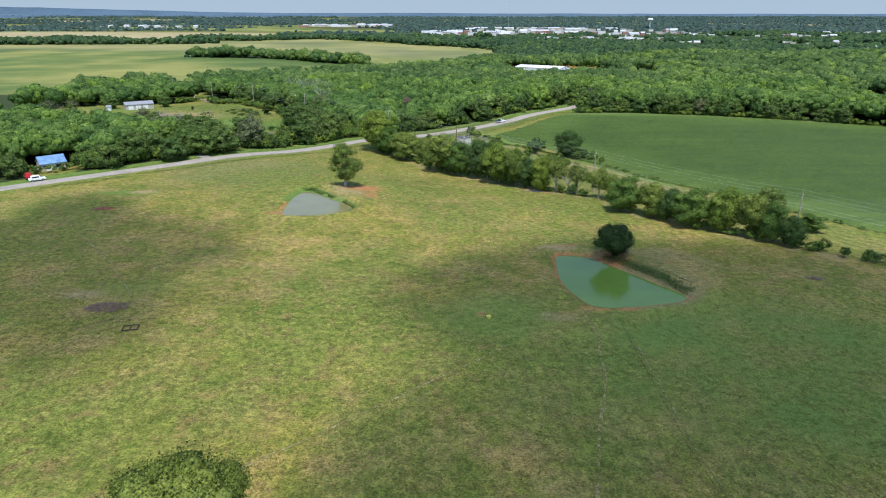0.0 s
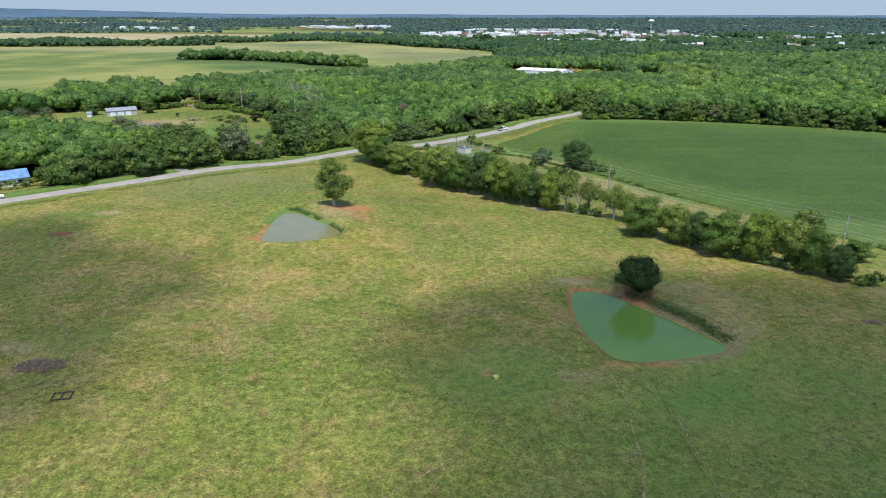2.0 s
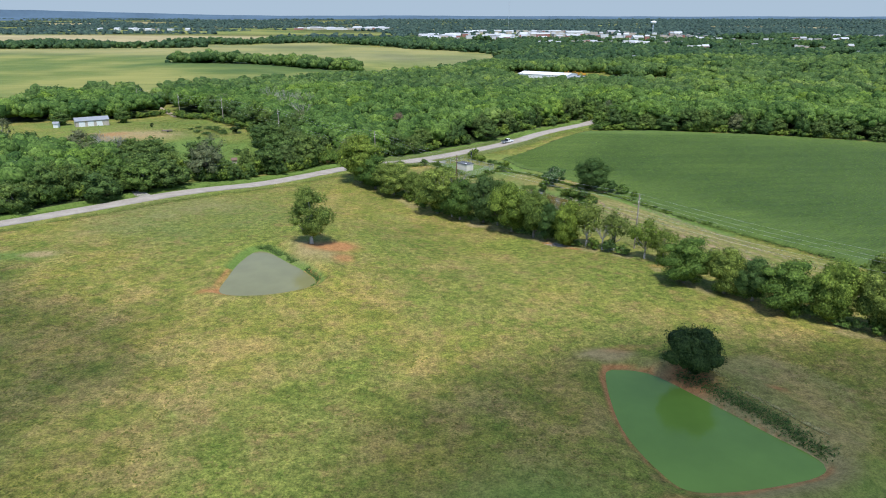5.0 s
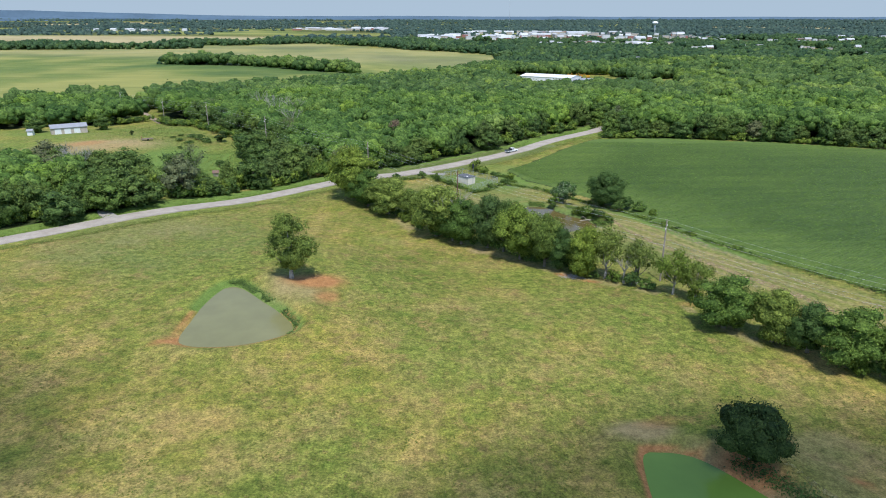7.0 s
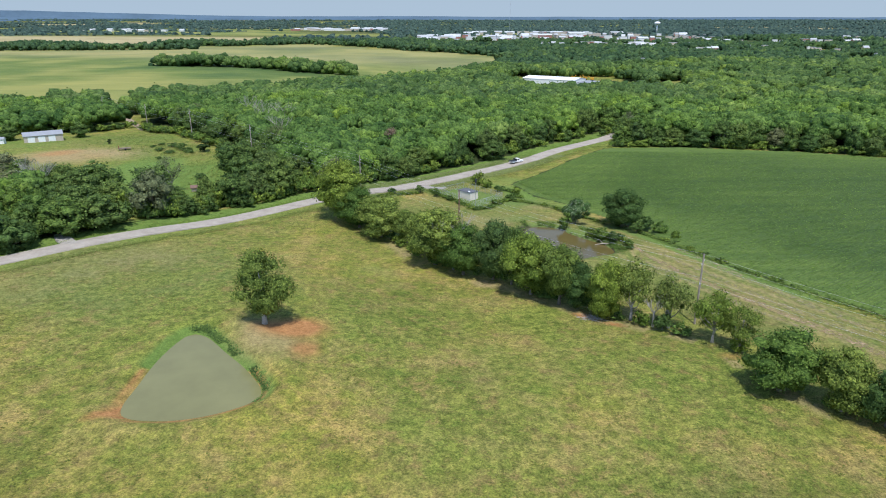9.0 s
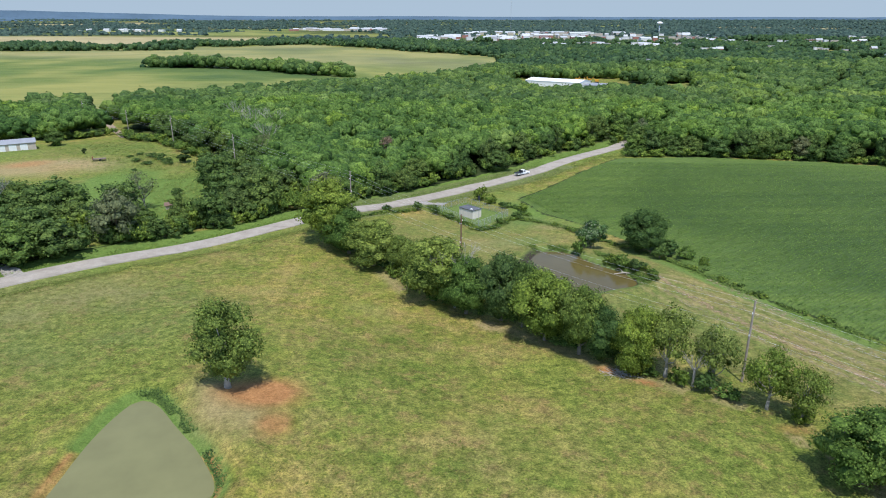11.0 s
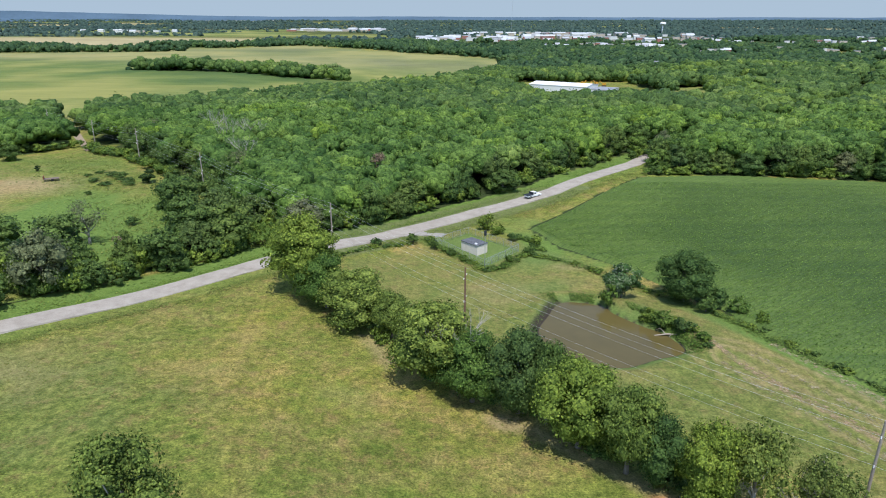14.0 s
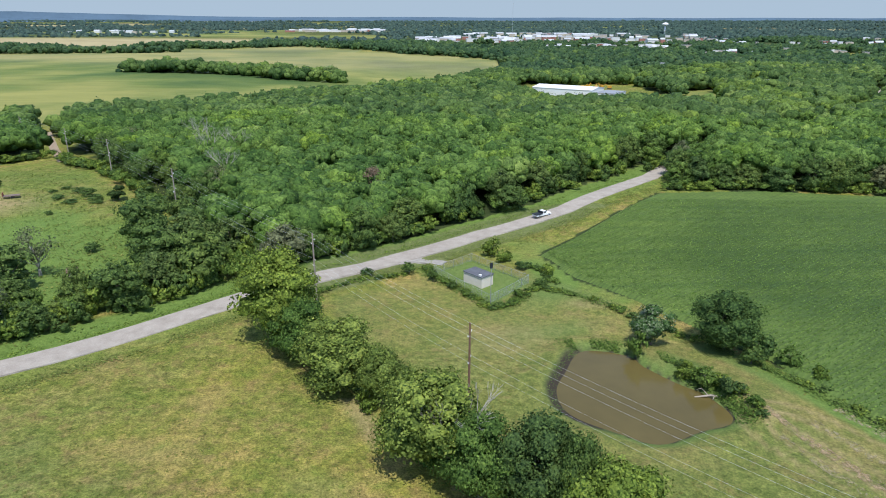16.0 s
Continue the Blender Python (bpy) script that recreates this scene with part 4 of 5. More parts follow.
ROADSIDE += [(80.0, 377.0, 11.5, 6.2, 1), (86.0, 371.0, 10.0, 6.0, 7)]
for k, (a, b, h, w, kind) in enumerate(ROADSIDE):
    label = "grey-green open tree with pale twigs beside road" if kind == 5 else "leafy green tree between road and clearing"
    plant(COARSE[kind], a, b, h, w, "tree", label, "tree", "roadside trees")
plant(make_kind(96, LEAF_RUST, 10.0, 4.0, 2.0, 22, 1300, 0.22, BARK_PALE, 0.4), -20.7, 349, 11.5, 4.2, "tree", "withered brown tree standing among green woodland", "tree")
for a, b, h, w in ((-62.8, 342.3, 12.0, 6.0), (-71.0, 383.4, 12.5, 5.5), (-119.6, 412.4, 12.5, 6.5), (-186.0, 310.0, 13.0, 6.0), (-174.0, 308.0, 13.5, 6.0), (-158.0, 252.0, 12.0, 6.5), (-83.0, 287.0, 12.0, 5.0)):
    plant(make_kind(97, LEAF_GREY, 10.0, 4.5, 2.0, 26, 1500, 0.14, BARK_PALE, 0.25), a, b, h, w, "tree", "thin grey half-dead tree rising from the woodland", "tree", "half-dead woodland trees")
for k in range(250):
    t = r.uniform(0, 1) if k < 150 else r.uniform(0, 0.46)
    a, b = -128 + 190 * t, 0
    b = float(np.interp(a, [p[0] for p in ROAD], [p[1] for p in ROAD])) + (r.uniform(13.0, 18.5) if k < 150 else r.uniform(15, 30))
    if float(poly_dist(np.array([a]), np.array([b]), SOY)[0]) > 3:
        if math.hypot(a + 131, b - 211) > 11:
            thicket(a, b, r.uniform(2.4, 5.4) + (k > 150), r.uniform(1.8, 3.4), r)
for line, n in (([(-200, 388), (-180, 397), (-160, 400), (-150, 410)], 26), ([(-144, 406), (-125, 387), (-106, 368), (-88, 348), (-75, 330)], 44), ([(70, 358), (100, 360), (146, 356), (181, 342), (231, 316)], 60), ([(72, 384), (95, 410), (120, 442)], 22)):
    P = np.array(line, float)
    for k in range(n):
        t = (k + r.uniform(0, 1)) / n * (len(P) - 1)
        i = min(int(t), len(P) - 2)
        q = P[i] + (P[i + 1] - P[i]) * (t - i) + r.uniform(-1.0, 1.0, 2)
        thicket(float(q[0]), float(q[1]), r.uniform(2.0, 4.6), r.uniform(2.0, 3.6), r)
for a, b in ((-18, 323), (-23, 323), (-13, 327), (-20, 327), (-16, 330), (-26, 326)):
    thicket(a, b, r.uniform(3, 5), 3.4, r)
for a, b in ((-127, 207.5), (-130.5, 206.2), (-124.5, 210.5), (-133.5, 206), (-122.5, 213), (-136, 208)):
    thicket(a, b, r.uniform(2.4, 3.8), 2.2, r)
build_thicket("tangled green undergrowth at wood edges, fences and road")
x, y = x[~single], y[~single]
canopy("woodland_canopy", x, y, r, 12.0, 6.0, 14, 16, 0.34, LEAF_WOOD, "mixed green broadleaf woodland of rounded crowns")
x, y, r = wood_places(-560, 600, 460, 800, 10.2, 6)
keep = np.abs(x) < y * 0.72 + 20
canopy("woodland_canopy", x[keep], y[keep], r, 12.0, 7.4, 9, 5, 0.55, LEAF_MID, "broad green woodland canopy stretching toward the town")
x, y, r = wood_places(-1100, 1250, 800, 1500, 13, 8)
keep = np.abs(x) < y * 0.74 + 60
canopy("woodland_canopy", x[keep], y[keep], r, 11, 9.0, 5, 2, 1.0, LEAF_FAR_HAZED, "far woodland canopy between fields and town", False)
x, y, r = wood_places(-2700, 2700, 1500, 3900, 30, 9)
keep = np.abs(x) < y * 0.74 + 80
canopy("woodland_canopy", x[keep], y[keep], r, 10, 16, 3, 0, 1, LEAF_DISTANT_HAZED, "distant woods below the horizon with haze tint in leaf colour", False)

# distant hills, the blue of haze painted into their colour
HILL = plain("far_hills_hazed", (0.095, 0.145, 0.195), 1.0, vary=0.25, scale=0.004, spec=0.0)
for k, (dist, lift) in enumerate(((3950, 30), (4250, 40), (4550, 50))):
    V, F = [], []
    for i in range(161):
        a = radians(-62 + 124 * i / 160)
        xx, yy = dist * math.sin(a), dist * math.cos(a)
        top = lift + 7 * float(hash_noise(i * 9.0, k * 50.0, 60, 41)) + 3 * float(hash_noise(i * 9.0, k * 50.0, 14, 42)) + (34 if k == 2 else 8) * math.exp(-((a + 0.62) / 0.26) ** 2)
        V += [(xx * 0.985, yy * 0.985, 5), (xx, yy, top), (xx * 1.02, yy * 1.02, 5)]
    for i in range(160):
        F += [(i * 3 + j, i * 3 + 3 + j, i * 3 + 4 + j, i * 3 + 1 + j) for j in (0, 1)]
    tagged(link("backdrop", mesh_np("backdrop", V, F, HILL, True)), "wooded hills along the horizon with haze painted in as blue", "hills", kind="structure")

# low sky over the horizon
m, nt, b = material("hazy_low_sky", 1.0, 0.0, 0.0)
b.inputs["Base Color"].default_value = (0, 0, 0, 1)
b.inputs["Emission Color"].default_value, b.inputs["Emission Strength"].default_value = (0.335, 0.415, 0.485, 1), 1.0
V, F = [], []
for i in range(81):
    a = radians(-100 + 200 * i / 80)
    V += [(4700 * math.sin(a), 4700 * math.cos(a), -20), (4700 * math.sin(a), 4700 * math.cos(a), 420)]
F = [(i * 2, i * 2 + 1, i * 2 + 3, i * 2 + 2) for i in range(80)]
tagged(link("backdrop", mesh_np("backdrop", V, F, m, True)), "pale hazy blue sky low over the horizon", "sky", kind="structure")

# ---------------------------------------------------------------- soybean field
def soy_field():
    m = foliage("soy_leaf", (0.070, 0.125, 0.026), (0.125, 0.200, 0.040), (0.220, 0.310, 0.075), 0.3, 0.10, patch=0.2)
    shade, nt, b = material("soy_rows", 0.7, 0.0, 0.2)
    at = nt.nodes.new("ShaderNodeAttribute")
    at.attribute_name = "ridge"
    co = nt.nodes.new("ShaderNodeTexCoord").outputs["Object"]
    leaf = ramp(nt, tex(nt, 2.2, 4, 0.7, coord=co), [(0.3, (0.042, 0.078, 0.017)), (0.7, (0.096, 0.152, 0.030))])
    leaf = mix(nt, 0.8, leaf, ramp(nt, tex(nt, 0.05, 4, coord=co), [(0.35, (0.82, 0.86, 0.85)), (0.65, (1.18, 1.14, 1.1))]), "MULTIPLY")
    leaf = mix(nt, 0.85, leaf, ramp(nt, tex(nt, 4.2, 3, 0.7, coord=co), [(0.38, (0.55, 0.60, 0.55)), (0.5, (1.0, 1.0, 1.0)), (0.63, (1.75, 1.62, 1.40))]), "MULTIPLY")
    along = nt.nodes.new("ShaderNodeMapping")
    along.vector_type = "POINT"
    along.inputs["Rotation"].default_value, along.inputs["Scale"].default_value = (0, 0, -0.62), (0.012, 0.28, 1)
    nt.links.new(co, along.inputs[0])
    rim_at = nt.nodes.new("ShaderNodeAttribute")
    rim_at.attribute_name = "headland"
    leaf = mix(nt, rim_at.outputs["Fac"], leaf, (0.140, 0.205, 0.042))
    leaf = mix(nt, 0.9, leaf, ramp(nt, tex(nt, 1.0, 5, 0.65, coord=along.outputs[0]), [(0.34, (0.74, 0.80, 0.8)), (0.66, (1.24, 1.18, 1.1))]), "MULTIPLY")
    # row gaps mixed darker: soil plus the shade between plants, as colour
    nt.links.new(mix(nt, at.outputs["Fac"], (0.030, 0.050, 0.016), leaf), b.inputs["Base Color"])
    r = np.random.default_rng(3)
    c, s = math.cos(0.62), math.sin(0.62)
    U, W = np.meshgrid(np.arange(-200, 420, 2.5), np.arange(-60, 360, 0.42))
    x, y = (U * c - W * s).ravel(), (U * s + W * c).ravel()
    rim = poly_dist(x, y, SOY)
    ok = (rim < 2.2) & (x < 332)
    n1 = len(U[0])
    idx = -np.ones(len(x), int)
    idx[ok] = np.arange(ok.sum())
    phase = W.ravel()[ok] / 0.84 * math.tau
    edge = step(1.0, -1.2, rim[ok])
    z = land(x[ok], y[ok]) - 0.45 + edge * (1.10 + 0.12 * np.cos(phase) + r.uniform(-0.08, 0.08, ok.sum()))
    i = (np.arange(len(U) - 1)[:, None] * n1 + np.arange(n1 - 1)[None]).ravel()
    q = np.stack([idx[i], idx[i + 1], idx[i + 1 + n1], idx[i + n1]], 1)
    q = q[(q >= 0).all(1)]
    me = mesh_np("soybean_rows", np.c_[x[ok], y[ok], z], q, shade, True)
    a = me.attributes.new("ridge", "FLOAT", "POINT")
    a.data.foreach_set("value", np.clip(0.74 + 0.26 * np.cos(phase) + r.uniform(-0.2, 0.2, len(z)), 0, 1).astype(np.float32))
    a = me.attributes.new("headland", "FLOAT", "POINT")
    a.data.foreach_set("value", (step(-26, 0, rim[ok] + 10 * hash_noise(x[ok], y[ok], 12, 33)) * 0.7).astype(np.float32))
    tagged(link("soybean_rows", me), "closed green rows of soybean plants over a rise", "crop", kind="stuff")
    n = 150000
    px, py = 22 + 190 * r.random(n) ** 1.4, r.uniform(190, 345, n)
    row = np.round((-px * s + py * c) / 0.84) * 0.84 + r.normal(0, 0.13, n)
    al = px * c + py * s
    px, py = al * c - row * s, al * s + row * c
    k = poly_dist(px, py, SOY) < -0.9
    px, py = px[k], py[k]
    pts = np.c_[px, py, land(px, py) + r.uniform(0.74, 0.88, len(px))]
    lv = leaves(pts, np.tile([0.0, -0.1, 1.0], (len(px), 1)), 0.15, r, 0.3, 0.7)
    tagged(link("soybean_leaves", leafy("soybean_leaves", lv, m)), "broad green soybean leaves standing along crop rows", "crop", kind="stuff")


soy_field()


# rank grass and weeds on banks and verges
def rank_grass(line, width, n, height, mat, label, seed, size=0.2):
    r = np.random.default_rng(seed)
    P = np.array(line, float)
    L = np.hypot(*np.diff(P, axis=0).T)
    t = r.uniform(0, L.sum(), n)
    i = np.minimum(np.searchsorted(np.cumsum(L), t), len(L) - 1)
    f = ((t - np.concatenate([[0], np.cumsum(L)])[i]) / L[i])[:, None]
    q = P[i] * (1 - f) + P[i + 1] * f + r.normal(0, width / 2, (n, 2))
    keep = hash_noise(q[:, 0], q[:, 1], 3.5, seed) > 0.25
    for o, _ in LEVELS:
        keep &= poly_dist(q[:, 0], q[:, 1], o) > 0.15
    keep &= line_dist(q[:, 0], q[:, 1], ROAD) > 3.4
    q = q[keep]
    tall = height * (0.35 + 0.9 * hash_noise(q[:, 0], q[:, 1], 2.2, seed + 1))
    pts = np.c_[q, ground(q[:, 0], q[:, 1]) + tall * r.uniform(0.1, 1.0, len(q))]
    lv = leaves(pts, np.tile([0.0, -0.15, 1.0], (len(q), 1)), size, r, 0.3, 0.8)
    tagged(link("rank_grass", leafy("rank_grass", lv, mat)), label, "grass", kind="stuff")


BANK = foliage("bank_grass", (0.085, 0.140, 0.028), (0.130, 0.200, 0.040), (0.185, 0.255, 0.058), 0.35, 0.5, patch=0.2)
BANK_DRY = foliage("verge_grass", (0.12, 0.165, 0.036), (0.175, 0.220, 0.054), (0.25, 0.27, 0.085), 0.35, 0.5, patch=0.2)
rank_grass([(22, 262), (28, 261.5), (34.5, 258), (39, 251.5), (43, 245), (44, 239)], 2.0, 3400, 0.6, BANK, "lush green weeds round the brown pond", 303, 0.16)
rank_grass([(-123, 195), (-95, 222), (-70, 249), (-42, 279), (-28, 292), (-13, 309.5), (8, 328), (33, 345), (66, 379)], 3.2, 9000, 0.35, BANK, "bright green grass on the far road verge", 304, 0.16)
rank_grass([(-118, 186), (-88, 215), (-62, 243), (-34, 272), (-22, 284)], 2.4, 9000, 0.24, BANK_DRY, "yellow-green grass on the near road verge", 305, 0.14)
rank_grass([(-20, 289.5), (-6, 300.5), (14, 317), (26, 322), (42, 338), (66, 360)], 5.0, 8000, 0.3, BANK_DRY, "rough grass between road and crop", 306, 0.16)
rank_grass([(-4, 300), (-2, 295.2), (4.5, 287.5), (10, 278.8), (14, 280), (21, 289), (25, 287), (33, 279.5), (42, 269), (54, 256), (61, 241), (72, 219), (90, 190)], 1.8, 6500, 0.7, BANK, "leafy weeds along fence and crop edge", 307, 0.18)
rank_grass([(19.5, 240.8), (17.2, 244), (16.9, 248), (19.2, 254), (23.5, 261)], 0.8, 420, 0.05, LEAF_DARK, "dark wet weeds on the muddy pond shore", 309, 0.10)
rank_grass([(-150, 384), (-120, 362), (-98, 342), (-84, 318), (-76, 296), (-66, 278)], 22.0, 9000, 0.5, BANK_DRY, "uneven pale green weeds over the clearing", 311, 0.26)
rank_grass([(35.5, 136.0), (39, 131.2), (44, 123.8), (47.4, 116.8)], 1.3, 2600, 0.35, LEAF_DARK, "dark green weeds on the steep pond bank", 312, 0.13)
rank_grass([(-41.5, 188.8), (-39, 188.4), (-34, 182.8), (-28.8, 176.6), (-24.9, 170.6), (-25.6, 167.2)], 0.9, 2600, 0.22, LEAF_DARK, "dark green fringe of grass along the pond edge", 310, 0.13)

# ---------------------------------------------------------------- pump shed in its fenced plot
CREAM = plain("cream_siding", (0.74, 0.66, 0.56), 0.7, vary=0.10, scale=1.2)
ROOF_GREY = plain("grey_roofing", (0.13, 0.135, 0.15), 0.85, vary=0.35, scale=1.0)
ZINC = plain("galvanised_steel", (0.55, 0.57, 0.58), 0.45, 0.7, 0.2, 3.0)
DARK = plain("dark_paint", (0.03, 0.035, 0.045), 0.5, vary=0.3)
WHITE = plain("white_paint", (0.80, 0.80, 0.78), 0.5, vary=0.08)
POLE_WOOD = plain("pole_wood", (0.33, 0.28, 0.23), 0.9, vary=0.35, scale=1.0)
POLE_RUST = plain("pole_wood_tarred", (0.20, 0.115, 0.075), 0.9, vary=0.35, scale=1.0)
GLASS, _, gb = material("dark_glass", 0.08, 0.0, 0.6)
gb.inputs["Base Color"].default_value = (0.02, 0.025, 0.03, 1)
RUBBER = plain("rubber", (0.025, 0.025, 0.025), 0.85, vary=0.2)


def shed():
    ob = thing("pump_shed", (8.25, 292.0, gz(8.25, 292.0)), "small cream utility shed with flat grey roof inside fence", "shed", turn=132.1)
    bm = bmesh.new()
    for x0, x1, y0, y1 in ((-2.75, 2.75, -1.75, -1.62), (-2.75, 2.75, 1.62, 1.75), (-2.75, -2.62, -1.62, 1.62), (2.62, 2.75, -1.62, 1.62)):
        box(bm, x0, x1, y0, y1, -0.2, 2.35)
    part("wall", bm, CREAM, ob)
    bm = bmesh.new()
    box(bm, -2.9, 2.9, -1.9, 1.9, 2.35, 2.5, 0.03)
    for k in range(7):
        box(bm, -2.88, 2.88, -1.8 + k * 0.6 - 0.03, -1.8 + k * 0.6 + 0.03, 2.5, 2.53)
    part("roof", bm, ROOF_GREY, ob, "flat grey sheet roof")
    part("vent", box(bmesh.new(), -2.2, -1.6, 1.1, 1.6, 2.5, 2.85, 0.05), WHITE, ob, "white rooftop vent box")
    bm = bmesh.new()
    box(bm, 2.75, 2.80, -0.5, 0.5, 0.0, 2.0, 0.01)
    d = part("door", bm, WHITE, ob, "plain white steel door")
    part("handle", box(bmesh.new(), 2.80, 2.86, 0.32, 0.40, 0.95, 1.10, 0.01), DARK, d)
    part("meter_box", box(bmesh.new(), 2.75, 2.95, 1.0, 1.4, 0.9, 1.5, 0.03), DARK, ob, "dark electric meter box")


shed()


def chain_fence(corners):
    ob = thing("chain_link_fence", (*corners[0], gz(*corners[0])), "galvanised chain-link fence round the utility shed", "fence")
    inv = Matrix.Translation((-corners[0][0], -corners[0][1], -gz(*corners[0])))
    for (ax, ay), (bx, by) in zip(corners, corners[1:] + corners[:1]):
        L = math.hypot(bx - ax, by - ay)
        n = max(2, round(L / 2.7))
        at = [Vector((ax + (bx - ax) * k / n, ay + (by - ay) * k / n, 0)) for k in range(n + 1)]
        for q in at:
            q.z = gz(q.x, q.y)
        for k, q in enumerate(at[:-1]):
            bm = bmesh.new()
            tube(bm, q - Vector((0, 0, 0.3)), q + Vector((0, 0, 1.95)), 0.045, 0.045, 6)
            bm.transform(inv)
            part("post", bm, ZINC, ob)
        bm = bmesh.new()
        for a, b in zip(at, at[1:]):
            tube(bm, a + Vector((0, 0, 1.9)), b + Vector((0, 0, 1.9)), 0.03, 0.03, 5)
        bm.transform(inv)
        part("top_rail", bm, ZINC, ob)
        bm = bmesh.new()
        for a, b in zip(at, at[1:]):
            m = 9
            for k in range(-5, m):
                for flip in (0, 1):
                    t0, t1 = k / m, (k + 5.5) / m
                    z0, z1 = 0.05, 1.85
                    if t0 < 0:
                        z0, t0 = z0 + (z1 - z0) * (-t0) / (t1 - t0), 0.0
                    if t1 > 1:
                        z1, t1 = z0 + (z1 - z0) * (1 - t0) / (t1 - t0), 1.0
                    p, q = a.lerp(b, t0 if not flip else 1 - t0), a.lerp(b, t1 if not flip else 1 - t1)
                    tube(bm, p + Vector((0, 0, z0)), q + Vector((0, 0, z1)), 0.008, 0.008, 3)
        bm.transform(inv)
        part("wire_mesh", bm, ZINC, ob, "woven wire mesh panel")


chain_fence([(-1.4, 296.9), (7.4, 305.2), (19.1, 291.5), (10.1, 281.2)])

# ---------------------------------------------------------------- power line
POLES = [(-178, 440, 11.5), (-142.3, 409.2, 11.5), (-104.8, 365.8, 12.5), (-68.0, 323.5, 14.5), (-23.2, 273.5, 15.0), (4.1, 239.0, 14.5), (45.6, 197.0, 13.4), (87, 155, 11), (128, 113, 11), (172, 68, 11)]
TIPS = []
for k, (x, y, h) in enumerate(POLES):
    z = gz(x, y)
    ob = thing("utility_pole", (x, y, z), "tall weathered wooden utility pole with crossarm and insulators" if k != 5 else "tall reddish tarred utility pole rising behind hedge", "utility pole", "power line poles", turn=45)
    bm = bmesh.new()
    tube(bm, (0, 0, -0.8), (0, 0, h), 0.20, 0.13, 10)
    part("pole", bm, POLE_RUST if k == 5 else POLE_WOOD, ob)
    for a, (zz, side) in enumerate(((h - 0.3, 0), (h - 1.4, 0.35), (h - 2.0, -0.35), (h * 0.64, 0.25), (h * 0.58, -0.25))):
        bm = bmesh.new()
        if side:
            tube(bm, (0, 0, zz), (side, 0, zz + 0.1), 0.03, 0.03, 5)
        tube(bm, (side, 0, zz), (side, 0, zz + 0.3), 0.07, 0.05, 6)
        part("insulator", bm, WHITE, ob, "pale porcelain insulator")
    c = math.cos(radians(45))
    TIPS.append([(x + s * c, y + s * c, z + zz + 0.28) for zz, s in ((h - 0.3, 0), (h - 1.4, 0.35), (h - 2.0, -0.35), (h * 0.64, 0.25), (h * 0.58, -0.25))])
WIRE = plain("wire_alloy", (0.62, 0.63, 0.63), 0.5, 0.3, 0.1)
for a, b in zip(TIPS, TIPS[1:]):
    for p, q in zip(a, b):
        cu = bpy.data.curves.new("power_cable", "CURVE")
        cu.dimensions, cu.bevel_depth, cu.bevel_resolution = "3D", 0.010, 0
        sp = cu.splines.new("POLY")
        sp.points.add(14)
        p, q = Vector(p), Vector(q)
        for i in range(15):
            t = i / 14
            w = p.lerp(q, t) - Vector((0, 0, 4 * t * (1 - t) * (0.014 * (q - p).length)))
            sp.points[i].co = (*w, 1)
        cu.materials.append(WIRE)
        tagged(new("power_cable", cu), "thin sagging pale power cable between utility poles", "cable", "power line cables")

ob = thing("signal_mast", (10.1, 280.4, gz(10.1, 280.4)), "slim metal mast carrying a dark panel beside fence", "mast", turn=20)
bm = bmesh.new()
tube(bm, (0, 0, -0.5), (0, 0, 8.4), 0.09, 0.07, 8)
part("mast_pole", bm, ZINC, ob)
part("panel", box(bmesh.new(), -0.28, 0.28, -0.14, 0.14, 7.9, 9.1, 0.05), DARK, ob, "dark rectangular panel")


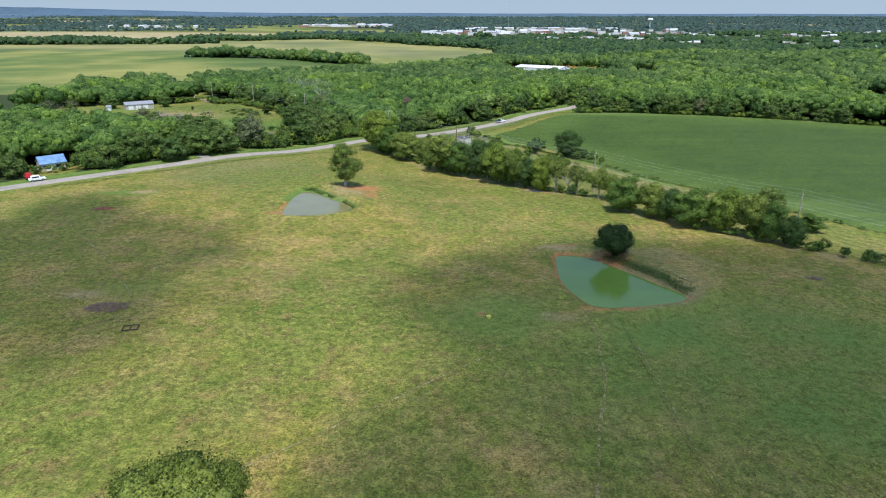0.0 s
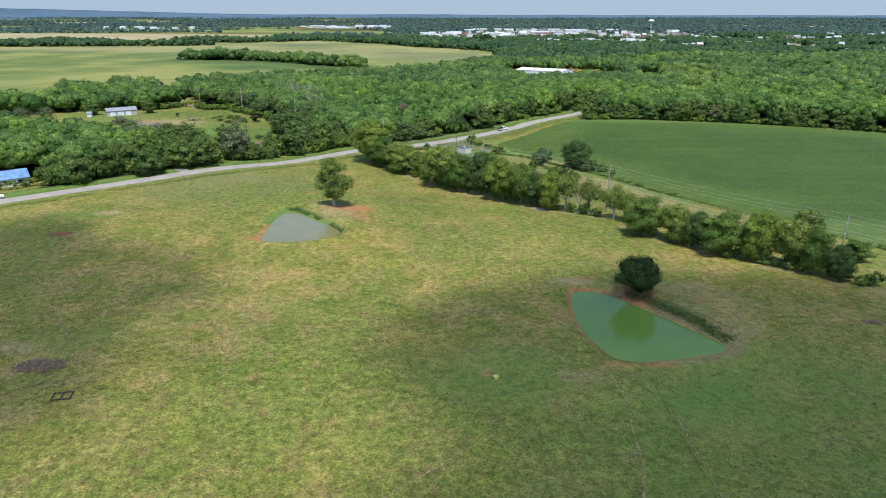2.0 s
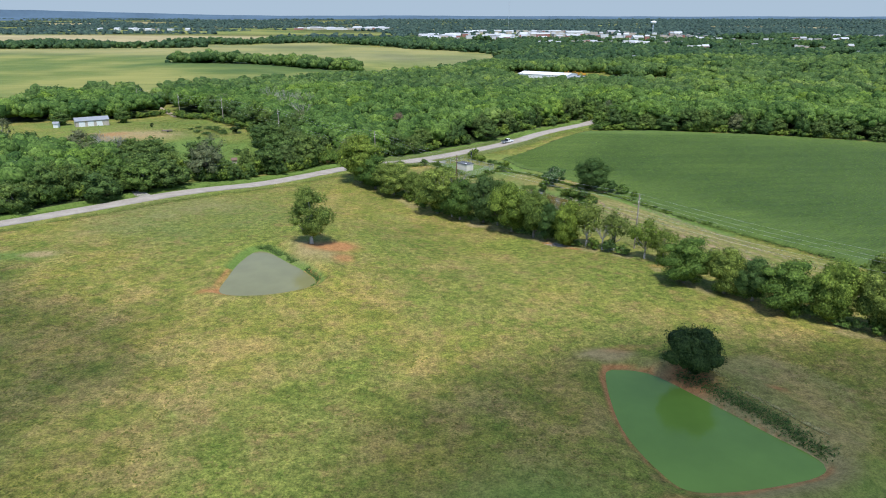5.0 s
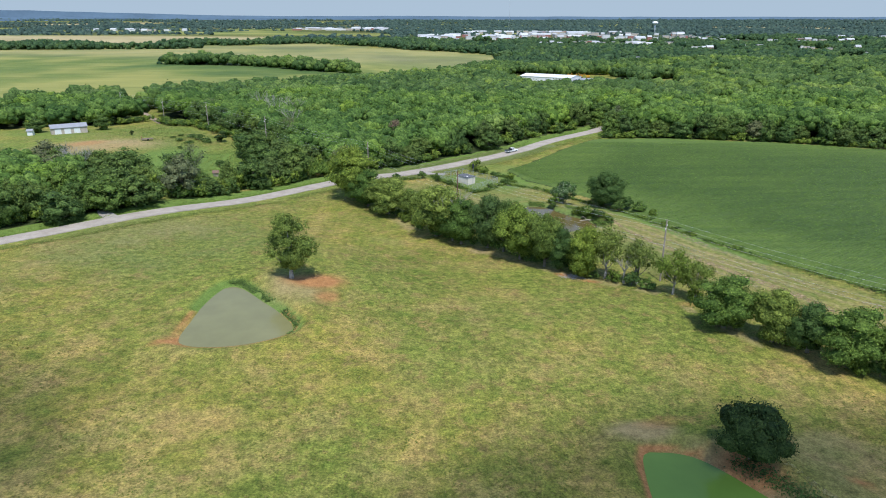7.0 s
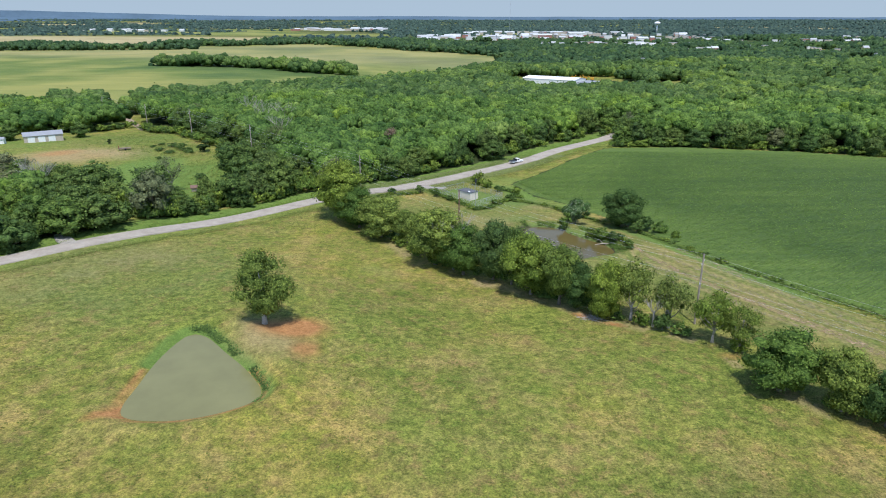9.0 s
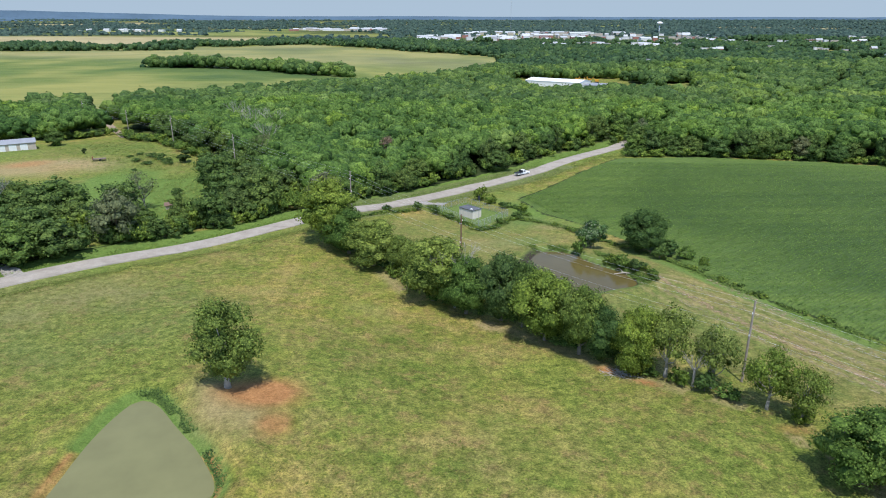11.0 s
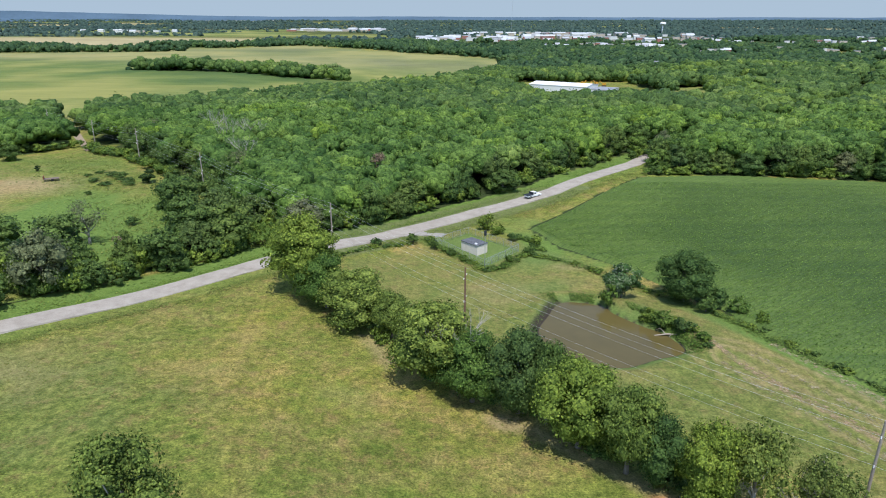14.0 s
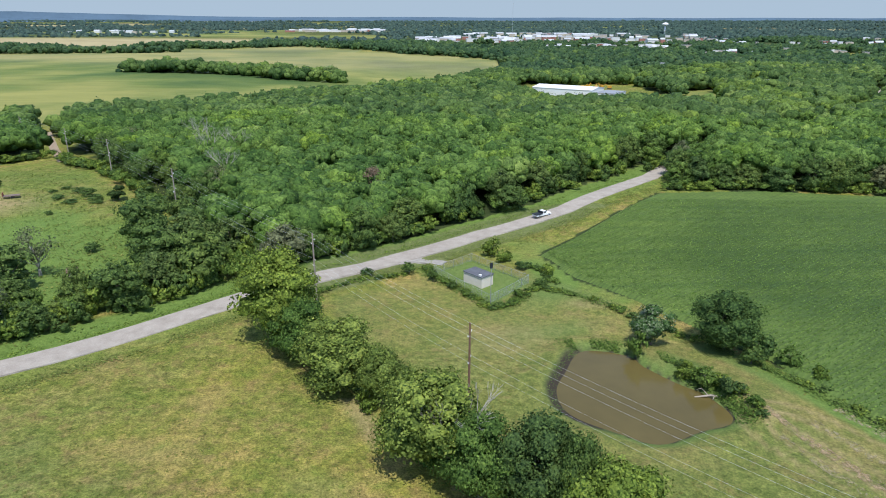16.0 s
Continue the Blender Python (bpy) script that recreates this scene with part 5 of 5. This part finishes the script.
# ---------------------------------------------------------------- pickup on the road, cars by the house
def vehicle(name, x, y, turn, paint, label, pickup):
    ob = thing(name, (x, y, gz(x, y) + 0.14), label, "pickup" if pickup else "car", turn=turn)
    L = 2.8 if pickup else 2.3
    bm = bmesh.new()
    box(bm, -L, L, -0.95, 0.95, 0.42, 0.98, 0.10)
    part("body", bm, paint, ob)
    bm = bmesh.new()
    v = bmesh.ops.create_cube(bm, size=1.0)["verts"]
    x0, x1 = (-0.5, 1.35) if pickup else (-1.7, 1.2)
    for a in v:
        up = a.co.z > 0
        xx = (x1 - (0.55 if up else 0)) if a.co.x > 0 else (x0 + (0.15 if up else 0))
        a.co = Vector((xx, a.co.y * (1.5 if up else 1.8), 1.75 if up else 0.96))
    bmesh.ops.bevel(bm, geom=bm.edges[:], offset=0.08, segments=2, affect="EDGES")
    cab = part("cab", bm, paint, ob)
    part("windscreen", box(bmesh.new(), x1 - 0.36, x1 - 0.18, -0.72, 0.72, 1.1, 1.62, 0.02), GLASS, cab)
    for s in (-1, 1):
        part("side_window", box(bmesh.new(), x0 + 0.25, x1 - 0.65, s * 0.80 - 0.06, s * 0.80 + 0.06, 1.12, 1.6, 0.02), GLASS, cab)
    if pickup:
        part("flatbed", box(bmesh.new(), -L - 0.25, -0.62, -1.05, 1.05, 0.98, 1.12, 0.03), DARK, ob, "dark flat loading bed")
        part("headboard", box(bmesh.new(), -0.70, -0.60, -1.0, 1.0, 1.12, 1.75, 0.02), DARK, ob)
    for fx in (-L * 0.62, L * 0.62):
        for s in (-1, 1):
            bm = bmesh.new()
            tube(bm, (fx, s * 0.74, 0.38), (fx, s * 0.96, 0.38), 0.38, 0.38, 14)
            w = part("wheel", bm, RUBBER, ob, "black tyre")
            bm = bmesh.new()
            tube(bm, (fx, s * 0.955, 0.38), (fx, s * 0.975, 0.38), 0.21, 0.19, 10)
            part("rim", bm, ZINC, w)
    for s in (-1, 1):
        part("headlight", box(bmesh.new(), L - 0.04, L + 0.02, s * 0.72 - 0.16, s * 0.72 + 0.16, 0.68, 0.84, 0.01), WHITE, ob)


RED = plain("red_paint", (0.45, 0.03, 0.03), 0.35, vary=0.1)
vehicle("pickup_truck", 28.2, 335.4, 36, WHITE, "white flatbed pickup truck driving on the country road", True)
vehicle("car", -124.8, 196.0, 40, WHITE, "white car parked beside the road near trees", False)
vehicle("car", -129.0, 198.5, 130, RED, "red car parked by the road under trees", False)

# ---------------------------------------------------------------- farm buildings
METAL_ROOF = plain("pale_metal_roof", (0.30, 0.31, 0.33), 0.6, 0.1, 0.15, 0.5)
BLUE_ROOF = plain("blue_tarp_roof", (0.17, 0.30, 0.50), 0.45, vary=0.5, scale=0.6)
TAN_WALL = plain("tan_wall", (0.50, 0.43, 0.35), 0.8, vary=0.2)
RUST = plain("rust", (0.28, 0.10, 0.06), 0.9, vary=0.4)


def house(name, x, y, turn, L, W, H, rise, wall_mat, roof_mat, label, category, doors=0, windows=0, group=""):
    ob = thing(name, (x, y, gz(x, y)), label, category, group, turn=turn)
    bm = bmesh.new()
    box(bm, -L / 2, L / 2, -W / 2, W / 2, -1.0, H)
    if rise:
        for s in (-1, 1):
            a = [bm.verts.new((s * L / 2, -W / 2, H)), bm.verts.new((s * L / 2, W / 2, H)), bm.verts.new((s * L / 2, 0, H + rise))]
            bm.faces.new(a)
    part("wall", bm, wall_mat, ob)
    bm = bmesh.new()
    if rise:
        for s in (-1, 1):
            q = [Vector((-L / 2 - 0.3, s * (W / 2 + 0.3), H - rise * 0.6 / W)), Vector((L / 2 + 0.3, s * (W / 2 + 0.3), H - rise * 0.6 / W)), Vector((L / 2 + 0.3, 0, H + rise + 0.05)), Vector((-L / 2 - 0.3, 0, H + rise + 0.05))]
            lo, hi = [bm.verts.new(v) for v in q], [bm.verts.new(v + Vector((0, 0, 0.14))) for v in q]
            bm.faces.new(hi)
            bm.faces.new(lo[::-1])
            for i in range(4):
                bm.faces.new((lo[i], lo[(i + 1) % 4], hi[(i + 1) % 4], hi[i]))
    else:
        box(bm, -L / 2 - 0.2, L / 2 + 0.2, -W / 2 - 0.2, W / 2 + 0.2, H, H + 0.35)
    part("roof", bm, roof_mat, ob)
    for k in range(doors):
        cx = -L / 2 + L * (k + 0.7) / (doors + 0.8)
        part("door", box(bmesh.new(), cx - 1.3, cx + 1.3, -W / 2 - 0.05, -W / 2 + 0.02, 0, min(2.7, H * 0.85)), WHITE, ob, "wide white sliding door")
    for k in range(windows):
        cx = -L / 2 + L * (k + 0.5) / windows
        part("window", box(bmesh.new(), cx - L / windows * 0.3, cx + L / windows * 0.3, -W / 2 - 0.06, -W / 2 + 0.02, H * 0.35, H * 0.72), GLASS, ob)
    return ob


house("barn", -171.0, 371.5, 34, 14.5, 6.5, 2.8, 1.2, TAN_WALL, METAL_ROOF, "long low tan barn with pale metal roof", "barn", 3)
house("house", -130.5, 214.0, 42, 7.5, 6.0, 2.4, 1.9, TAN_WALL, BLUE_ROOF, "small house with bright blue tarp roof among trees", "house", 1, 2)
house("hut", -76.5, 287.5, 20, 1.6, 1.4, 1.4, 0.5, TAN_WALL, plain("dull_rust", (0.20, 0.13, 0.10), 0.9, vary=0.4), "tiny rusty-roofed hut at the clearing's edge", "hut")
house("shed", -184, 364, 10, 2.2, 2.2, 2.0, 0.6, WHITE, METAL_ROOF, "small white shed near the long barn", "shed")
ob = thing("trailer", (-122.5, 342, gz(-122.5, 342)), "rusty flat farm trailer standing in the clearing", "trailer", turn=25)
part("deck", box(bmesh.new(), -2.2, 2.2, -1.0, 1.0, 0.6, 0.8, 0.03), plain("dull_brown_steel", (0.20, 0.15, 0.12), 0.8, vary=0.4), ob)
part("rack", box(bmesh.new(), -2.1, -1.9, -0.9, 0.9, 0.8, 1.7, 0.03), RUST, ob)
for s in (-1, 1):
    bm = bmesh.new()
    tube(bm, (0.3, s * 0.9, 0.35), (0.3, s * 1.1, 0.35), 0.36, 0.36, 12)
    part("wheel", bm, RUBBER, ob)
CEDAR = make_kind(95, LEAF_CEDAR, 5.0, 1.9, 0.1, 16, 1000, 0.24)
plant(CEDAR, -90.8, 339.8, 5.0, 2.8, "cedar_tree", "small dense dark cedar in the clearing", "tree")
plant(CEDAR, -135.5, 357, 2.4, 1.1, "cedar_tree", "young dark cedar in the clearing", "tree")
for x, y, h, r_ in [(-102, 344, 2.4, 3.2), (-106, 347, 1.8, 2.6), (-98, 340, 1.6, 3.0), (-109, 341, 1.2, 2.4), (-96, 337, 1.0, 2.4), (-103, 337, 1.0, 3.0), (-112, 352, 1.0, 1.8), (-80, 302, 2.2, 2.4), (-103, 326, 1.2, 1.2), (-114, 348, 0.9, 1.8)]:
    plant(SHRUB[1], x, y, h, r_, "shrub", "low dark brush in the green clearing", "shrub", "clearing brush")

# white depot in the woods
house("warehouse", 95, 664, -33, 47, 25, 6.4, 1.4, WHITE, WHITE, "long white flat warehouse roof surrounded by woods", "warehouse", 3, 0)
house("annex", 122, 643, -33, 15, 22, 5.0, 0, WHITE, METAL_ROOF, "lower grey-white annex beside the warehouse", "warehouse", 1, 2)
for x, y, size, turn in HOMES:
    house("house", x, y, turn, size, size * 0.6, 3.4, 1.8, TAN_WALL, METAL_ROOF, "single house with pale roof among the trees", "house", 1, 3, "houses in the woods")
YELLOW = plain("machine_yellow", (0.62, 0.33, 0.04), 0.5, vary=0.2)
for k in range(5):
    ob = thing("excavator", (116 + k * 5.5, 712 + (k % 2) * 6, gz(116 + k * 5.5, 712 + (k % 2) * 6)), "orange-yellow construction machine parked behind warehouse", "machine", "parked machines", turn=40 * k)
    part("undercarriage", box(bmesh.new(), -1.8, 1.8, -1.3, 1.3, 0, 0.9, 0.1), DARK, ob)
    part("cabin", box(bmesh.new(), -1.6, 1.4, -1.2, 1.2, 0.9, 2.9, 0.15), YELLOW, ob)
    bm = bmesh.new()
    tube(bm, (1.2, 0, 1.8), (3.4, 0, 4.2), 0.3, 0.25, 6)
    tube(bm, (3.4, 0, 4.2), (5.2, 0, 2.0), 0.25, 0.2, 6)
    part("arm", bm, YELLOW, ob)

# ---------------------------------------------------------------- town
BRICK_RED = plain("brick_red", (0.36, 0.17, 0.13), 0.9, vary=0.2)
GREY_ROOF = plain("town_roof_grey", (0.42, 0.43, 0.44), 0.8, vary=0.2, scale=0.05)
WHITE_ROOF = plain("town_roof_white", (0.52, 0.53, 0.54), 0.6, vary=0.1, scale=0.05)
TOWN_WALL = plain("town_wall", (0.66, 0.65, 0.62), 0.8, vary=0.1, scale=0.1)
TR = random.Random(21)
TOWN_LABEL = {0: "white flat-roofed commercial building in the distant town", 1: "grey-roofed tan building in the distant town", 2: "red brick building in the distant town"}
for cx, cy, sx, sy, n, big in TOWN:
    for k in range(int(n * 2.4)):
        x, y = cx + TR.uniform(-1, 1) * sx, cy + TR.uniform(-1, 1) * sy
        t = TR.choice((0, 0, 0, 1, 1, 1, 1, 2))
        L = big * TR.uniform(0.2, 0.72)
        house("town_building", x, y, TR.uniform(-8, 8), L, L * TR.uniform(0.4, 0.7), TR.uniform(4.0, 6.8), 0 if TR.random() < 0.6 else 2.5, (TOWN_WALL, TAN_WALL, BRICK_RED)[t], (WHITE_ROOF, GREY_ROOF, WHITE_ROOF)[t], TOWN_LABEL[t], "building", 0, 0, "town buildings")

ob = thing("water_tower", (549, 1862, gz(549, 1862)), "tall white pedestal water tower above the distant town", "water tower")
bm = bmesh.new()
for z0, z1, r0, r1 in ((-1, 3, 3.4, 1.7), (3, 21, 1.7, 1.5), (21, 24, 1.5, 3.2)):
    tube(bm, (0, 0, z0), (0, 0, z1), r0, r1, 20)
part("pedestal", bm, WHITE, ob, smooth=True)
bm = bmesh.new()
bmesh.ops.create_uvsphere(bm, u_segments=24, v_segments=14, radius=1.0)
bmesh.ops.transform(bm, matrix=Matrix.Translation((0, 0, 26.5)) @ Matrix.Diagonal((7.5, 7.5, 4.0, 1)), verts=bm.verts[:])
part("tank", bm, WHITE, ob, smooth=True)
ob = thing("radio_mast", (135, 1480, gz(135, 1480)), "thin grey lattice radio mast over the town", "mast")
bm = bmesh.new()
for k in range(3):
    a = k * math.tau / 3
    tube(bm, (0.5 * math.cos(a), 0.5 * math.sin(a), 0), (0.5 * math.cos(a), 0.5 * math.sin(a), 130), 0.09, 0.09, 4)
for k in range(65):
    a, b = k * math.tau / 3, (k + 1) * math.tau / 3
    tube(bm, (0.5 * math.cos(a), 0.5 * math.sin(a), k * 2), (0.5 * math.cos(b), 0.5 * math.sin(b), k * 2 + 2), 0.05, 0.05, 3)
part("lattice", bm, ZINC, ob)

# ---------------------------------------------------------------- small things in the pasture
DARK_STEEL = plain("rusty_dark_steel", (0.075, 0.055, 0.045), 0.8, vary=0.4)
ob = thing("feeder_frame", (-50.8, 95.4, gz(-50.8, 95.4)), "rusty rectangular steel frame lying in the grass", "feeder", turn=12)
for a, b in (((-1.15, -0.85), (1.15, -0.85)), ((1.15, -0.85), (1.15, 0.85)), ((1.15, 0.85), (-1.15, 0.85)), ((-1.15, 0.85), (-1.15, -0.85)), ((0.0, -0.85), (0.0, 0.85))):
    bm = bmesh.new()
    tube(bm, (*a, 0.16), (*b, 0.16), 0.08, 0.08, 6)
    tube(bm, (*a, -0.1), (*a, 0.22), 0.08, 0.08, 6)
    part("rail", bm, DARK_STEEL, ob)
BUCKET_MAT = plain("yellow_plastic", (0.62, 0.56, 0.14), 0.4, vary=0.1)
ob = thing("feed_tub", (7.6, 103.0, gz(7.6, 103.0)), "yellow plastic feed tub on bare trampled ground", "tub")
bm = bmesh.new()
for k in range(16):
    a, b = k * math.tau / 16, (k + 1) * math.tau / 16
    ca, sa, cb, sb = math.cos(a), math.sin(a), math.cos(b), math.sin(b)
    for r0, z0, r1, z1 in ((0.36, 0.0, 0.46, 0.4), (0.46, 0.4, 0.40, 0.4), (0.40, 0.4, 0.33, 0.06), (0.33, 0.06, 0.01, 0.05)):
        bm.faces.new([bm.verts.new(v) for v in ((r0 * ca, r0 * sa, z0), (r0 * cb, r0 * sb, z0), (r1 * cb, r1 * sb, z1), (r1 * ca, r1 * sa, z1))])
bmesh.ops.remove_doubles(bm, verts=bm.verts[:], dist=0.001)
part("tub", bm, BUCKET_MAT, ob)


def brush_pile(x, y, rx, ry, n, label, mat, seed, length=1.1):
    r_ = random.Random(seed)
    ob = thing("brush_pile", (x, y, gz(x, y)), label, "brush pile", kind="stuff")
    bm = bmesh.new()
    for k in range(n):
        a, d = r_.uniform(0, math.tau), math.sqrt(r_.random())
        px_, py_ = rx * d * math.cos(a), ry * d * math.sin(a)
        b, l = r_.uniform(0, math.tau), r_.uniform(0.4, 1.0) * length
        zz = max(0.05, 0.5 * (1 - d) * r_.random())
        tube(bm, (px_, py_, zz), (px_ + l * math.cos(b), py_ + l * math.sin(b), zz + r_.uniform(-0.05, 0.25)), 0.05, 0.02, 4)
    part("sticks", bm, mat, ob)


STICK = plain("dry_sticks", (0.24, 0.17, 0.14), 0.95, vary=0.5)
brush_pile(-58.4, 103.6, 3.6, 2.0, 240, "heap of grey-brown dead sticks in the pasture", STICK, 1)
brush_pile(-88, 163, 2.6, 1.4, 120, "scatter of reddish-brown dead brush in pasture", plain("red_brush", (0.34, 0.16, 0.10), 0.95, vary=0.5), 2)
brush_pile(27.6, 199.5, 2.4, 1.2, 60, "broken pale branches under the hedgerow", BARK_PALE, 3, 2.2)
brush_pile(74.6, 123.2, 1.3, 0.7, 40, "dark broken branch lying in the grass", STICK, 4, 1.4)
# fallen limb in the brown pond
ob = thing("fallen_limb", (40.6, 246.0, 3.7), "bleached fallen tree limb lying in the pond edge", "log")
bm = bmesh.new()
for a, b, r0, r1 in (((-2.0, 0.2, 0.1), (0.4, 0, 0.5), 0.10, 0.16), ((0.4, 0, 0.5), (1.8, -0.5, 0.6), 0.16, 0.2), ((0.0, 0, 0.4), (-0.8, 0.9, 1.2), 0.09, 0.04), ((-0.8, 0.9, 1.2), (-1.5, 1.0, 0.9), 0.05, 0.02), ((0.8, -0.2, 0.5), (0.3, -0.9, 0.3), 0.08, 0.03)):
    tube(bm, a, b, r0, r1, 7)
part("limb", bm, plain("bleached_wood", (0.40, 0.34, 0.27), 0.9, vary=0.2), ob)


def dead_tree(x, y, h, label, mat, seed):
    r_ = random.Random(seed)
    ob = thing("dead_tree", (x, y, gz(x, y)), label, "tree")
    bm = bmesh.new()
    tube(bm, (0, 0, -0.4), (0, 0, h * 0.5), 0.26, 0.17, 7)
    part("trunk", bm, mat, ob)
    bm = bmesh.new()

    def limb(a, d, l, r0, depth):
        b = a + d * l
        tube(bm, a, b, r0, r0 * 0.6, 5 if depth < 2 else 3)
        if depth < 3:
            for _ in range(3 if depth else 4):
                e = (d + Vector((r_.uniform(-0.7, 0.7), r_.uniform(-0.7, 0.7), r_.uniform(-0.1, 0.5)))).normalized()
                limb(b, e, l * r_.uniform(0.5, 0.8), r0 * 0.55, depth + 1)
    for k in range(5):
        a = k * math.tau / 5 + r_.uniform(-0.4, 0.4)
        limb(Vector((0, 0, h * r_.uniform(0.3, 0.5))), Vector((math.cos(a) * 0.6, math.sin(a) * 0.6, 0.8)).normalized(), h * 0.24, 0.11, 0)
    part("bare_crown", bm, mat, ob)


for k, (x, y, h) in enumerate([(-78, 380, 15), (-64, 352, 14), (-93, 413, 15), (-70, 383, 15), (-108, 262, 13), (-112, 268, 13), (40, 196, 8), (37.5, 195.3, 6), (2.6, 225.0, 13.4)]):
    dead_tree(x, y, h, "bare grey dead tree with branching twigs", BARK_PALE, 60 + k)

# ---------------------------------------------------------------- grass tufts
def tufts():
    m, nt, b = material("grass_tuft", 0.85, 0.0, 0.15)
    geo = nt.nodes.new("ShaderNodeNewGeometry")
    col = ramp(nt, geo.outputs["Random Per Island"], [(0.0, (0.13, 0.175, 0.034)), (0.45, (0.185, 0.210, 0.048)), (0.8, (0.22, 0.21, 0.062)), (1.0, (0.27, 0.225, 0.085))])
    nt.links.new(col, b.inputs["Base Color"])
    t = nt.nodes.new("ShaderNodeBsdfTranslucent")
    nt.links.new(col, t.inputs[0])
    ms = nt.nodes.new("ShaderNodeMixShader")
    ms.inputs[0].default_value = 0.5
    nt.links.new(b.outputs[0], ms.inputs[1])
    nt.links.new(t.outputs[0], ms.inputs[2])
    nt.links.new(ms.outputs[0], nt.nodes["Material Output"].inputs[0])
    r = np.random.default_rng(12)
    n = 36000
    x, y = r.uniform(-105, 85, n), 52 + 205 * r.random(n) ** 1.25
    ok = (hash_noise(x, y, 5, 14) > 0.35) & (line_dist(x, y, ROAD) > 5)
    for o, _ in LEVELS:
        ok &= poly_dist(x, y, o) > 6
    for cx, cy, d in ((-24, 188, 9), (-22, 181, 6), (37, 134, 8), (44, 128, 10), (48, 138, 5), (-88, 163, 4), (-58.4, 103.5, 5), (30, 108, 5)):
        ok &= np.hypot(x - cx, y - cy) > d
    ok &= line_dist(x, y, [(38, 250), (59, 222), (90, 160)]) > 11
    x, y = x[ok], y[ok]
    z, n = ground(x, y), ok.sum()
    V, F = [], []
    for k in range(3):
        a, lean = r.uniform(0, math.tau, n), r.uniform(0.22, 0.42, n)
        h, w = r.uniform(0.04, 0.13, n), r.uniform(0.10, 0.20, n)
        c, s = np.cos(a), np.sin(a)
        V.append(np.stack([np.c_[x - s * w, y + c * w, z - 0.03], np.c_[x - c * lean, y - s * lean, z + h], np.c_[x + s * w, y - c * w, z - 0.03]], 1))
    V = np.stack(V, 1).reshape(-1, 3)
    me = mesh_np("grass", V, np.arange(len(V)).reshape(-1, 3), m, True, np.tile([0.0, -0.2, 0.98], (len(V), 1)))
    tagged(link("grass", me), "uneven tufts of green and straw-coloured pasture grass", "grass", kind="stuff")


tufts()

# ---------------------------------------------------------------- thin clouds that shade the pasture
def cloud_material():
    """Vapour: thick cloud hides the sun, thin margins let it through."""
    m, nt, b = material("cloud_vapour", 1.0, 0.0, 0.0)
    b.inputs["Base Color"].default_value = (0.9, 0.9, 0.92, 1)
    at = nt.nodes.new("ShaderNodeAttribute")
    at.attribute_name = "vapour"
    t = nt.nodes.new("ShaderNodeBsdfTransparent")
    ms = nt.nodes.new("ShaderNodeMixShader")
    nt.links.new(at.outputs["Fac"], ms.inputs[0])
    nt.links.new(t.outputs[0], ms.inputs[1])
    nt.links.new(b.outputs[0], ms.inputs[2])
    nt.links.new(ms.outputs[0], nt.nodes["Material Output"].inputs[0])
    return m


def cloud(outline, thick, soft, ragged, seed, label):
    """A flat-bottomed bank of vapour, thin at its margins, high on the sun's side of the land that it shades."""
    P = np.array(outline, float)
    lo, hi = P.min(0) - soft, P.max(0) + soft
    X, Y = np.meshgrid(np.arange(lo[0], hi[0], 3.0), np.arange(lo[1], hi[1], 3.0))
    x, y = X.ravel(), Y.ravel()
    d = poly_dist(x, y, rounded(outline, 4)) + ragged * ((hash_noise(x, y, 22, seed) - 0.5) * 1.3 + (hash_noise(x, y, 9, seed + 1) - 0.5) * 0.7)
    k = step(soft * 0.6, -soft * 0.6, d) * (0.78 + 0.4 * hash_noise(x, y, 30, seed + 2))
    ny, nx = X.shape
    i = (np.arange(ny - 1)[:, None] * nx + np.arange(nx - 1)[None]).ravel()
    quad = np.c_[i, i + 1, i + 1 + nx, i + nx]
    quad = quad[k[quad].max(1) > 0.001]
    top = np.c_[x, y, 4 + 16 * k * (0.5 + hash_noise(x, y, 12, seed + 3))]
    V = np.concatenate([top, np.c_[x, y, 0 * x]])
    V = V + np.array(Vector((0, 0, 8)) + SUN * (1100 / SUN.z))
    me = mesh_np("cloud", V, np.concatenate([quad, quad[:, ::-1] + len(x)]), CLOUD, True)
    a = me.attributes.new("vapour", "FLOAT", "POINT")
    a.data.foreach_set("value", np.tile(np.clip(k * thick, 0, 0.9), 2).astype(np.float32))
    tagged(link("cloud", me), label, "cloud", kind="stuff")


CLOUD = cloud_material()
cloud([(-8, 117), (2, 127), (15, 136), (35, 140), (58, 140), (90, 136), (150, 128), (190, 80), (160, 30), (60, 20), (0, 25), (-13, 48), (-8, 68), (3, 80), (7, 88), (1, 97), (-7, 106)], 0.51, 9, 9, 61, "broad thin white cloud over the pond pasture")
cloud([(-130, 160), (-100, 163), (-72, 154), (-50, 146), (-40, 134), (-46, 112), (-46, 96), (-62, 84), (-90, 92), (-130, 110)], 0.46, 9, 24, 71, "ragged thin white cloud over the western pasture")
